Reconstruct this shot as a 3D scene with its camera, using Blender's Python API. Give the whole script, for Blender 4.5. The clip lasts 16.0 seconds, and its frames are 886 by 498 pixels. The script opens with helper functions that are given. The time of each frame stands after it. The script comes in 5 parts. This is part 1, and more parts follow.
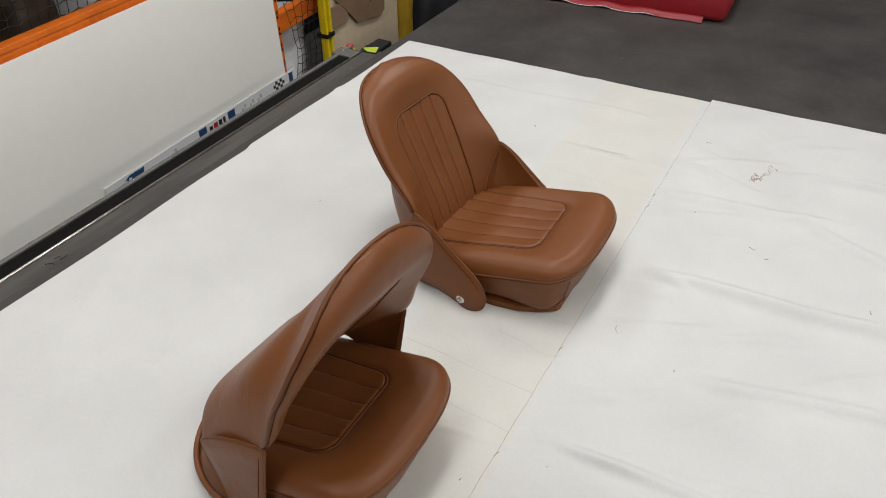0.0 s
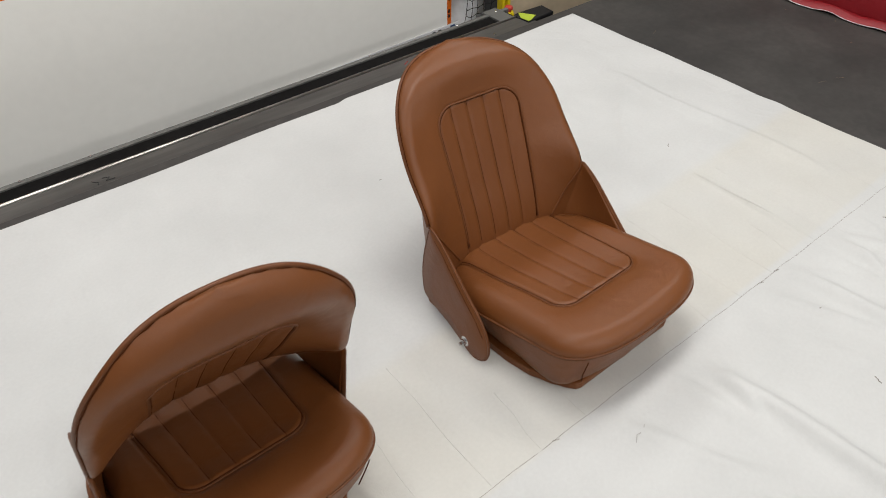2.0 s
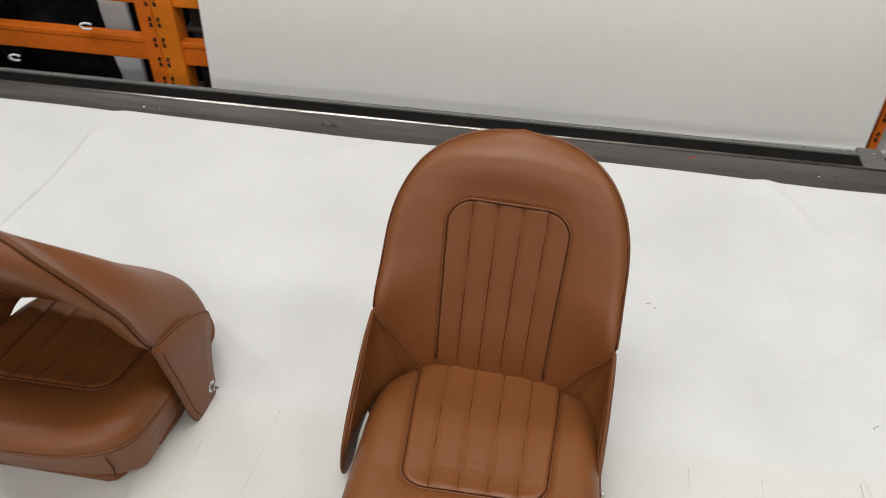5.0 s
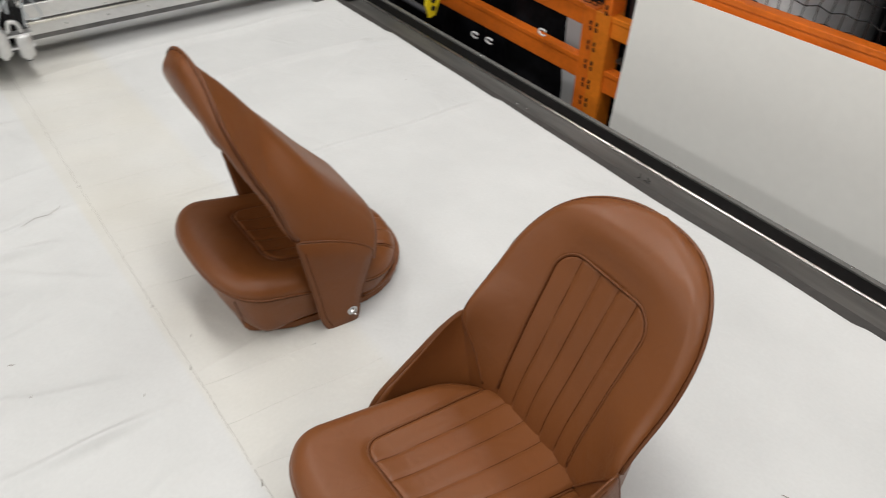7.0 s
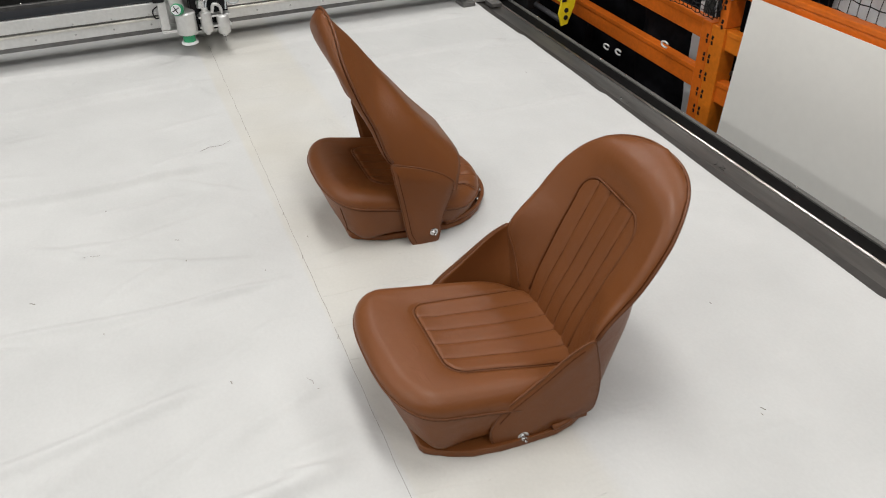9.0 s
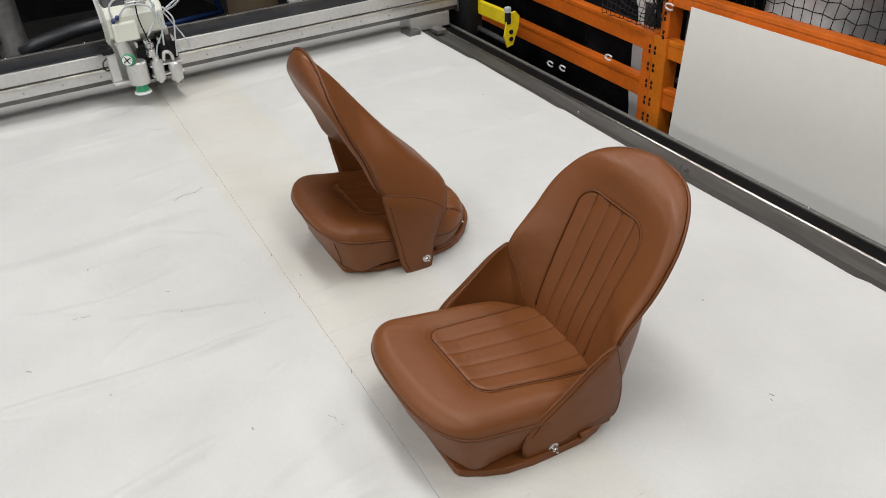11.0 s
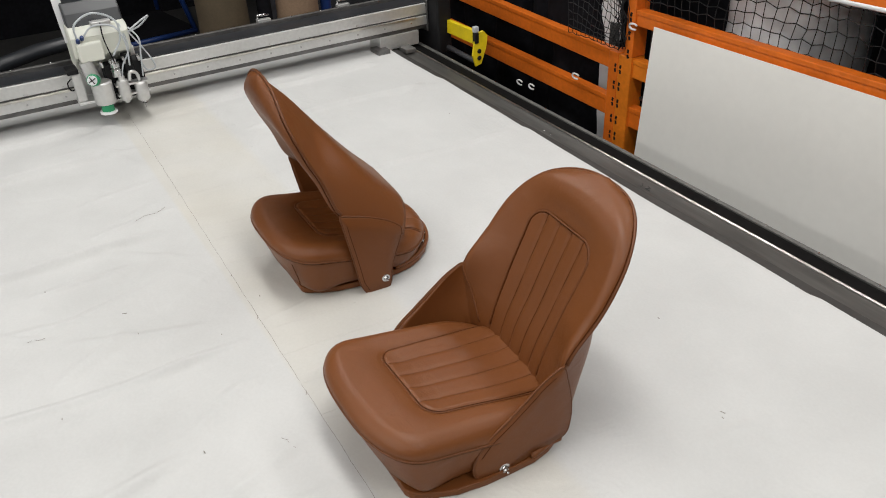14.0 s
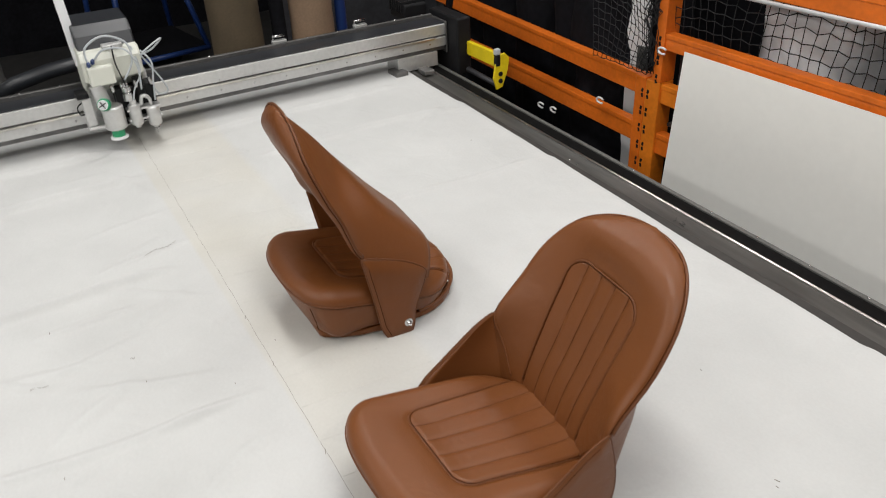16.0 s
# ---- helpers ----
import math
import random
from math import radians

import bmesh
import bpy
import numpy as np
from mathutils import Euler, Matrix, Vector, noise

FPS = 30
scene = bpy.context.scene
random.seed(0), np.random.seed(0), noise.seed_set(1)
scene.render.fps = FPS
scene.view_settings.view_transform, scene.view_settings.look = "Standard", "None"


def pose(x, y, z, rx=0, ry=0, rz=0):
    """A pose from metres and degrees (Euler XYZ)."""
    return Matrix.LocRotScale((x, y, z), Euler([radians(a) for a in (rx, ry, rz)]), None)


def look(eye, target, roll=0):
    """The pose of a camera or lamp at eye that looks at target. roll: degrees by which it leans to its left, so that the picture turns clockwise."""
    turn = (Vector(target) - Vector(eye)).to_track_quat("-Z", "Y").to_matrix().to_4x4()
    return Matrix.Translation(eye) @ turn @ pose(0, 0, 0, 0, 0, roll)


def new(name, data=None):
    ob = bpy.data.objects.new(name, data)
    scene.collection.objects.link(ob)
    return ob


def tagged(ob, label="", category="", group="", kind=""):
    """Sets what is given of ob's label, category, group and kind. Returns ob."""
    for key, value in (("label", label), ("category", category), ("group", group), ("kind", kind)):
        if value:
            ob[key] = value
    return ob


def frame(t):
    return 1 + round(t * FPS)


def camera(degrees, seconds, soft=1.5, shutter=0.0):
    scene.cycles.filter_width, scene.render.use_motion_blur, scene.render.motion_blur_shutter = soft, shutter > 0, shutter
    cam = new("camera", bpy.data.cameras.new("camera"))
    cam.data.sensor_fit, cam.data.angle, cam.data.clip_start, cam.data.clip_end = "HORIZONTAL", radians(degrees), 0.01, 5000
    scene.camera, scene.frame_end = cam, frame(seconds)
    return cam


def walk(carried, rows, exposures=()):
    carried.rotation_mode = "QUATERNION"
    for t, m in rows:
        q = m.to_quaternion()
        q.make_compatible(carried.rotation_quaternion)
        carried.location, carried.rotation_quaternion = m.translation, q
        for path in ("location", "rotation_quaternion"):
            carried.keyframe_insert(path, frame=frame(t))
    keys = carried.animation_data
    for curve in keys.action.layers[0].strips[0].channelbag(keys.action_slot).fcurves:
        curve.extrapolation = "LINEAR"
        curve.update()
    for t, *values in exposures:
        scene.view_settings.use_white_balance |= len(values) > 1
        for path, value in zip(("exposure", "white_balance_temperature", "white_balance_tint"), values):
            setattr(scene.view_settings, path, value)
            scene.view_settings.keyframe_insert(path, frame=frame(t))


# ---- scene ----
cam = camera(59.5, 16.0, soft=0.95, shutter=0.3)
PATH = [
    (0, (-1.373, -0.401, 1.408), (0.021, 0.345, 0.183), -0.7),
    (0.5, (-1.275, -0.401, 1.393), (0.066, 0.439, 0.169), -0.3),
    (1, (-1.102, -0.477, 1.362), (0.097, 0.52, 0.11), 1.0),
    (1.5, (-0.948, -0.55, 1.354), (0.142, 0.513, 0.057), 1.1),
    (2, (-0.785, -0.537, 1.315), (0.213, 0.588, -0.003), 0.6),
    (2.5, (-0.603, -0.505, 1.324), (0.303, 0.671, -0.016), 0.0),
    (3, (-0.426, -0.535, 1.301), (0.332, 0.752, -0.029), 0.5),
    (3.5, (-0.226, -0.585, 1.297), (0.317, 0.821, -0.018), 0.8),
    (3.7, (-0.16, -0.582, 1.287), (0.319, 0.851, -0.024), 1.1),
    (5.8, (0.565, -0.463, 1.287), (-0.013, 0.92, -0.037), 2.2),
    (6, (0.614, -0.41, 1.27), (-0.029, 0.942, -0.056), 3.2),
    (6.5, (0.737, -0.333, 1.281), (-0.184, 0.894, -0.002), 3.0),
    (7, (0.919, -0.288, 1.272), (-0.334, 0.683, 0.053), 1.3),
    (7.5, (1.069, -0.325, 1.286), (-0.382, 0.369, 0.098), -2.3),
    (8, (1.202, -0.41, 1.293), (-0.29, 0.222, 0.12), -4.1),
    (8.5, (1.343, -0.41, 1.312), (-0.161, 0.223, 0.155), -3.2),
    (9, (1.443, -0.336, 1.287), (-0.061, 0.311, 0.139), -0.6),
    (9.2, (1.48, -0.342, 1.288), (-0.02, 0.316, 0.14), -0.1),
    (11.3, (1.388, -0.5, 1.319), (-0.071, 0.32, 0.224), -3.1),
    (11.5, (1.394, -0.498, 1.322), (-0.076, 0.319, 0.239), -3.2),
    (12, (1.391, -0.489, 1.319), (-0.082, 0.356, 0.262), -3.1),
    (12.5, (1.386, -0.488, 1.32), (-0.08, 0.368, 0.263), -3.4),
    (13, (1.395, -0.489, 1.319), (-0.064, 0.366, 0.252), -3.8),
    (13.5, (1.409, -0.471, 1.321), (-0.047, 0.393, 0.256), -3.6),
    (14, (1.431, -0.427, 1.323), (-0.027, 0.427, 0.254), -2.6),
    (14.5, (1.469, -0.358, 1.326), (0.002, 0.468, 0.246), -1.0),
    (15, (1.489, -0.335, 1.307), (0.01, 0.454, 0.216), -0.3),
    (15.5, (1.425, -0.348, 1.321), (-0.064, 0.433, 0.239), -0.8),
    (16, (1.272, -0.387, 1.333), (-0.21, 0.456, 0.287), -2.6),
]
walk(cam, [(t, look(eye, target, roll)) for t, eye, target, roll in PATH], exposures=((0.0, 0.03), (2.0, 0.05), (3.5, 0.17), (6.0, 0.15), (7.0, 0.12), (8.0, 0.05), (11.5, 0.08), (15.5, 0.08), (16.0, 0.12)))

# the felt's top is z = 0; the floor of the workshop lies 0.86 m below it
FLOOR = -0.86

# ---- world and lights ----
world = bpy.data.worlds.new("workshop_air")
scene.world = world
world.use_nodes = True
world.node_tree.nodes["Background"].inputs[0].default_value = (0.9, 0.95, 1.0, 1)
world.node_tree.nodes["Background"].inputs[1].default_value = 0.05


def ceiling_lamp(x, y, power, long=1.5, wide=0.5, turn=0):
    data = bpy.data.lights.new("ceiling_light_tube", "AREA")
    data.shape, data.size, data.size_y, data.energy = "RECTANGLE", long, wide, power
    data.color = (1.0, 0.985, 0.96)
    ob = new("ceiling_light_tube", data)
    ob.matrix_world = pose(x, y, 3.05, 0, 0, turn)
    return ob


for lx, share in ((-2.4, 0.88), (0.1, 1.0), (2.6, 0.93)):
    for ly, watt in ((-4.4, 46), (-2.0, 27), (0.5, 39), (2.7, 28)):
        ceiling_lamp(lx, ly, watt * share)


# ---- materials ----
def material(name, colour, rough=0.5, metal=0.0, grain=0.0, grain_scale=60.0, bump=0.0, bump_scale=200.0,
             stain=0.0, stain_scale=3.0, coat=0.0, random_value=0.0, specular=0.5, stretch=1.0):
    """A procedural surface: fine grain, large stains and relief on one base colour."""
    m = bpy.data.materials.new(name)
    m.use_nodes = True
    nt = m.node_tree
    p = nt.nodes["Principled BSDF"]
    p.inputs["Roughness"].default_value, p.inputs["Metallic"].default_value = rough, metal
    p.inputs["Coat Weight"].default_value = coat
    p.inputs["Specular IOR Level"].default_value = specular
    p.inputs["Base Color"].default_value = (*colour, 1)
    tc = nt.nodes.new("ShaderNodeTexCoord")

    def noise_node(scale, detail=6):
        n = nt.nodes.new("ShaderNodeTexNoise")
        n.inputs["Scale"].default_value, n.inputs["Detail"].default_value = scale, detail
        if stretch != 1.0:
            mp = nt.nodes.new("ShaderNodeMapping")
            mp.inputs["Scale"].default_value = (1 / stretch, 1, 1)
            nt.links.new(tc.outputs["Object"], mp.inputs["Vector"])
            nt.links.new(mp.outputs[0], n.inputs["Vector"])
        else:
            nt.links.new(tc.outputs["Object"], n.inputs["Vector"])
        return n

    last = None
    for amount, scale in ((grain, grain_scale), (stain, stain_scale)):
        if amount:
            n = noise_node(scale)
            ramp = nt.nodes.new("ShaderNodeMapRange")
            ramp.inputs["From Min"].default_value, ramp.inputs["From Max"].default_value = 0.3, 0.7
            ramp.inputs["To Min"].default_value, ramp.inputs["To Max"].default_value = 1 - amount, 1 + amount
            nt.links.new(n.outputs["Fac"], ramp.inputs["Value"])
            mix = nt.nodes.new("ShaderNodeVectorMath")
            mix.operation = "SCALE"
            if last is None:
                mix.inputs[0].default_value = colour
            else:
                nt.links.new(last.outputs[0], mix.inputs[0])
            nt.links.new(ramp.outputs[0], mix.inputs["Scale"])
            last = mix
    if random_value:
        info = nt.nodes.new("ShaderNodeObjectInfo")
        ramp = nt.nodes.new("ShaderNodeMapRange")
        ramp.inputs["To Min"].default_value, ramp.inputs["To Max"].default_value = 1 - random_value, 1 + random_value
        nt.links.new(info.outputs["Random"], ramp.inputs["Value"])
        mix = nt.nodes.new("ShaderNodeVectorMath")
        mix.operation = "SCALE"
        if last is None:
            mix.inputs[0].default_value = colour
        else:
            nt.links.new(last.outputs[0], mix.inputs[0])
        nt.links.new(ramp.outputs[0], mix.inputs["Scale"])
        last = mix
    if last is not None:
        nt.links.new(last.outputs[0], p.inputs["Base Color"])
    if bump:
        n = noise_node(bump_scale, 3)
        b = nt.nodes.new("ShaderNodeBump")
        b.inputs["Strength"].default_value, b.inputs["Distance"].default_value = bump, 0.002
        nt.links.new(n.outputs["Fac"], b.inputs["Height"])
        nt.links.new(b.outputs[0], p.inputs["Normal"])
        r = nt.nodes.new("ShaderNodeMapRange")
        r.inputs["To Min"].default_value, r.inputs["To Max"].default_value = max(rough - 0.1, 0.02), min(rough + 0.1, 1)
        n2 = noise_node(9)
        nt.links.new(n2.outputs["Fac"], r.inputs["Value"])
        nt.links.new(r.outputs[0], p.inputs["Roughness"])
    return m


LEATHER = material("tan_leather", (0.150, 0.0495, 0.0134), 0.40, grain=0.05, grain_scale=500, stain=0.05, stain_scale=5, bump=0.12, bump_scale=1100, specular=0.32)
PIPING = material("tan_piping_leather", (0.125, 0.041, 0.0115), 0.5, grain=0.06, grain_scale=300, specular=0.3)
EDGE_PIPING = material("tan_edge_piping", (0.118, 0.039, 0.0112), 0.45, grain=0.06, grain_scale=300, specular=0.3)
# seam stitching, with the shade of its groove put into the dark colour
SEAM = material("brown_seam_with_groove_shade", (0.062, 0.0185, 0.0062), 0.9, specular=0.05)
BLACK_PLASTIC = material("black_plastic", (0.010, 0.010, 0.011), 0.5, specular=0.2, grain=0.1, grain_scale=40, bump=0.1)
STEEL = material("bolt_steel", (0.6, 0.6, 0.6), 0.22, 1.0, grain=0.1, grain_scale=80)
RAIL_STEEL = material("worn_rail_steel", (0.17, 0.167, 0.163), 0.42, 0.75, grain=0.16, grain_scale=30, stain=0.25, stain_scale=5, bump=0.15, bump_scale=90)
RAIL_BRIGHT = material("polished_rail_edge", (0.62, 0.60, 0.56), 0.3, 1.0, grain=0.15, grain_scale=20, stain=0.2, stain_scale=4)
PLATE = material("dusty_dark_plate", (0.082, 0.079, 0.074), 0.42, 0.35, stretch=9.0, grain=0.22, grain_scale=45, stain=0.3, stain_scale=9, bump=0.15, bump_scale=120)
BELT = material("black_rail_belt", (0.006, 0.0056, 0.0055), 0.7, grain=0.25, grain_scale=50, stain=0.2, stain_scale=6, specular=0.06)
LIP_GREY = material("dull_grey_lip", (0.115, 0.115, 0.108), 0.5, 0.2, grain=0.1, grain_scale=40, stain=0.12, stain_scale=5)
OCHRE = material("ochre_cloth", (0.36, 0.22, 0.008), 0.7, grain=0.1, grain_scale=30, stain=0.2, stain_scale=8)
THREAD = material("seam_thread", (0.21, 0.19, 0.165), 0.9, grain=0.3, grain_scale=200)
ALUMINIUM = material("anodised_aluminium", (0.66, 0.66, 0.65), 0.42, 0.75, grain=0.05, grain_scale=60, stain=0.08, stain_scale=4)
ORANGE = material("orange_rack_paint", (0.66, 0.145, 0.013), 0.42, specular=0.3, grain=0.08, grain_scale=50, stain=0.16, stain_scale=5, bump=0.1, bump_scale=60)
# a little lighter and yellower than ORANGE, for some rack members
LIGHTER_ORANGE = material("lighter_orange_rack_paint", (0.68, 0.185, 0.014), 0.42, specular=0.3, grain=0.08, grain_scale=50, stain=0.14, stain_scale=5, bump=0.1, bump_scale=60)
BOARD_WHITE = material("white_board_laminate", (0.87, 0.86, 0.82), 0.42, grain=0.012, grain_scale=30, stain=0.02, stain_scale=1.5)
SIGN_WHITE = material("white_sign_plastic", (0.75, 0.76, 0.77), 0.3, stain=0.05)
NAVY = material("navy_print", (0.02, 0.06, 0.16), 0.5)
RED_PRINT = material("red_print", (0.4, 0.02, 0.02), 0.5)
YELLOW = material("yellow_paint", (0.72, 0.55, 0.01), 0.4, grain=0.06, stain=0.1, stain_scale=9)
LIME = material("lime_tape", (0.36, 0.46, 0.03), 0.5, stain=0.08, stain_scale=20)
RED_PLASTIC = material("red_plastic", (0.42, 0.035, 0.025), 0.35)
RED_VINYL = material("red_vinyl", (0.26, 0.010, 0.016), 0.42, grain=0.08, grain_scale=200, stain=0.08, bump=0.15, bump_scale=400)
DARK_SHEET = material("dark_conveyor_sheet", (0.035, 0.032, 0.0295), 0.6, grain=0.16, grain_scale=45, stain=0.34, stain_scale=3.5, bump=0.12, bump_scale=150)
PLYWOOD = material("pale_plywood", (0.58, 0.47, 0.33), 0.6, grain=0.06, grain_scale=25, stain=0.1, stain_scale=4, bump=0.08)
CARDBOARD = material("brown_cardboard", (0.20, 0.125, 0.07), 0.8, grain=0.08, grain_scale=60, stain=0.12, stain_scale=6, bump=0.15, bump_scale=120)
# also colours the added backdrop sheets that stand in for darkness
DARK_CLOTH = material("dark_fabric", (0.007, 0.007, 0.009), 0.9, specular=0.12, grain=0.3, grain_scale=30, stain=0.3, stain_scale=4)
GREY_CLOTH = material("dark_grey_wrap", (0.035, 0.035, 0.04), 0.6, grain=0.2, grain_scale=30, stain=0.3, stain_scale=4, bump=0.3, bump_scale=30)
GALVANISED = material("galvanised_tube", (0.75, 0.76, 0.77), 0.42, 0.35, grain=0.06, grain_scale=40)
WHITE_FILM = material("white_film_wrap", (0.74, 0.76, 0.78), 0.4, grain=0.06, grain_scale=30, stain=0.2, stain_scale=5, bump=0.5, bump_scale=25)
NET_CORD = material("black_net_cord", (0.01, 0.01, 0.011), 0.8)
BLUE_STEEL = material("blue_painted_steel", (0.008, 0.03, 0.13), 0.4, stain=0.15)
TAN_ROLL = material("tan_cloth_roll", (0.25, 0.165, 0.105), 0.85, grain=0.08, grain_scale=80, stain=0.1, stain_scale=5)
OLIVE_ROLL = material("olive_cloth_roll", (0.085, 0.062, 0.036), 0.85, grain=0.08, grain_scale=80, stain=0.12, stain_scale=5)
BROWN_HIDE = material("dark_brown_hide", (0.055, 0.035, 0.022), 0.55, grain=0.1, grain_scale=60, stain=0.3, stain_scale=6, bump=0.3, bump_scale=40)
CREAM_PLASTIC = material("cream_head_casing", (0.66, 0.67, 0.60), 0.38, stain=0.05, stain_scale=8)
SMOKE = material("smoked_cover", (0.019, 0.021, 0.025), 0.35, stain=0.1)
GREEN = material("green_ring", (0.02, 0.30, 0.13), 0.4)
CABLE_GREY = material("grey_air_hose", (0.45, 0.48, 0.5), 0.35)
CONCRETE = material("dark_workshop_floor", (0.045, 0.044, 0.043), 0.7, specular=0.2, grain=0.12, grain_scale=40, stain=0.25, stain_scale=1.5, bump=0.1)
# pale so that the unseen walls bounce light onto the board
WALL_PAINT = material("bounce_wall_paint", (0.6, 0.6, 0.59), 0.8, grain=0.03, stain=0.06, stain_scale=1)
CEILING_PAINT = material("workshop_ceiling", (0.7, 0.7, 0.69), 0.8, stain=0.04, stain_scale=1)
INK = material("black_ink", (0.015, 0.015, 0.015), 0.6)


def felt_material():
    m = material("white_cutting_felt", (0.53, 0.531, 0.523), 0.85, grain=0.02, grain_scale=120, stain=0.055, stain_scale=3.2, bump=0.25, bump_scale=420)
    nt = m.node_tree
    p = nt.nodes["Principled BSDF"]
    old = p.inputs["Base Color"].links[0].from_socket
    tc = nt.nodes.new("ShaderNodeTexCoord")
    sep = nt.nodes.new("ShaderNodeSeparateXYZ")
    nt.links.new(tc.outputs["Object"], sep.inputs[0])
    # a yellowed strip along the seam
    lo = nt.nodes.new("ShaderNodeMapRange")
    lo.interpolation_type = "SMOOTHSTEP"
    for k, v in (("From Min", -0.012), ("From Max", 0.006)):
        lo.inputs[k].default_value = v
    hi = nt.nodes.new("ShaderNodeMapRange")
    hi.interpolation_type = "SMOOTHSTEP"
    for k, v in (("From Min", 0.40), ("From Max", 0.35)):
        hi.inputs[k].default_value = v
    nt.links.new(sep.outputs[1], lo.inputs[0])
    nt.links.new(sep.outputs[1], hi.inputs[0])
    mul = nt.nodes.new("ShaderNodeMath")
    mul.operation = "MULTIPLY"
    nt.links.new(lo.outputs[0], mul.inputs[0])
    nt.links.new(hi.outputs[0], mul.inputs[1])
    cloud = nt.nodes.new("ShaderNodeTexNoise")
    cloud.inputs["Scale"].default_value = 2.2
    nt.links.new(tc.outputs["Object"], cloud.inputs["Vector"])
    mul2 = nt.nodes.new("ShaderNodeMath")
    mul2.operation = "MULTIPLY"
    nt.links.new(mul.outputs[0], mul2.inputs[0])
    nt.links.new(cloud.outputs["Fac"], mul2.inputs[1])
    mix = nt.nodes.new("ShaderNodeMix")
    mix.data_type = "RGBA"
    mix.blend_type = "MULTIPLY"
    mix.inputs[7].default_value = (1.0, 0.955, 0.86, 1)
    nt.links.new(mul2.outputs[0], mix.inputs[0])
    nt.links.new(old, mix.inputs[6])
    nt.links.new(mix.outputs[2], p.inputs["Base Color"])
    return m


def second_relief(m, scale, strength, distance):
    """Soft dents or wrinkles at a larger scale, under the fine grain."""
    nt = m.node_tree
    p = nt.nodes["Principled BSDF"]
    fine = p.inputs["Normal"].links[0].from_node
    tc = nt.nodes.new("ShaderNodeTexCoord")
    n = nt.nodes.new("ShaderNodeTexNoise")
    n.inputs["Scale"].default_value, n.inputs["Detail"].default_value = scale, 3
    n.inputs["Distortion"].default_value = 0.8
    nt.links.new(tc.outputs["Object"], n.inputs["Vector"])
    b = nt.nodes.new("ShaderNodeBump")
    b.inputs["Strength"].default_value, b.inputs["Distance"].default_value = strength, distance
    nt.links.new(n.outputs["Fac"], b.inputs["Height"])
    nt.links.new(b.outputs[0], fine.inputs["Normal"])
    return m


FELT = second_relief(felt_material(), 7.0, 0.6, 0.012)
second_relief(LEATHER, 16.0, 0.35, 0.006)
second_relief(DARK_SHEET, 4.0, 0.4, 0.01)


# ---- building helpers ----
def as_mesh(name, verts, faces, mat, smooth=True):
    me = bpy.data.meshes.new(name)
    me.from_pydata([tuple(v) for v in verts], [], faces)
    me.materials.append(mat)
    if smooth:
        me.polygons.foreach_set("use_smooth", [True] * len(me.polygons))
    me.update()
    return me


def part(name, me, parent=None, label="", m=None):
    ob = new(name, me)
    if parent is not None:
        ob.parent = parent
    if m is not None:
        ob.matrix_local = m
    if label:
        ob["label"] = label
    return ob


def thing(name, label, category, group="", kind="", m=None):
    ob = new(name)
    ob.empty_display_size = 0.05
    if m is not None:
        ob.matrix_basis = m
    return tagged(ob, label, category, group, kind)


def bm_mesh(name, bm, mat, smooth=False):
    me = bpy.data.meshes.new(name)
    bmesh.ops.recalc_face_normals(bm, faces=bm.faces)
    bm.to_mesh(me)
    bm.free()
    me.materials.append(mat)
    if smooth:
        me.polygons.foreach_set("use_smooth", [True] * len(me.polygons))
    return me


def add_box(bm, a, b, bevel=0.002, m=None):
    r = bmesh.ops.create_cube(bm, size=1)
    vs = r["verts"]
    for v in vs:
        v.co = Vector([a[i] + (v.co[i] + 0.5) * (b[i] - a[i]) for i in range(3)])
    if bevel:
        es = list({e for v in vs for e in v.link_edges})
        r2 = bmesh.ops.bevel(bm, geom=es, offset=bevel, segments=2, affect="EDGES", profile=0.5)
        vs = list({v for f in r2["faces"] for v in f.verts} | {v for v in vs if v.is_valid})
    if m is not None:
        for v in vs:
            v.co = m @ v.co
    return vs


def box(name, a, b, mat, bevel=0.002, m=None):
    bm = bmesh.new()
    add_box(bm, a, b, bevel, m)
    return bm_mesh(name, bm, mat)


def lathe(name, profile, mat, n=24, m=None, smooth=True):
    """A turned part: profile of (radius, z), closed where the radius is 0."""
    vs, fs = [], []
    for r, z in profile:
        for i in range(n):
            a = 2 * math.pi * i / n
            vs.append(Vector((r * math.cos(a), r * math.sin(a), z)))
    for k in range(len(profile) - 1):
        for i in range(n):
            j = (i + 1) % n
            fs.append((k * n + i, k * n + j, (k + 1) * n + j, (k + 1) * n + i))
    if m is not None:
        vs = [m @ v for v in vs]
    bm = bmesh.new()
    bv = [bm.verts.new(v) for v in vs]
    for f in fs:
        bm.faces.new([bv[i] for i in f])
    bmesh.ops.remove_doubles(bm, verts=bm.verts, dist=1e-6)
    me = bm_mesh(name, bm, mat, smooth)
    if smooth:
        try:
            me.set_sharp_from_angle(angle=radians(40))
        except Exception:
            pass
    return me


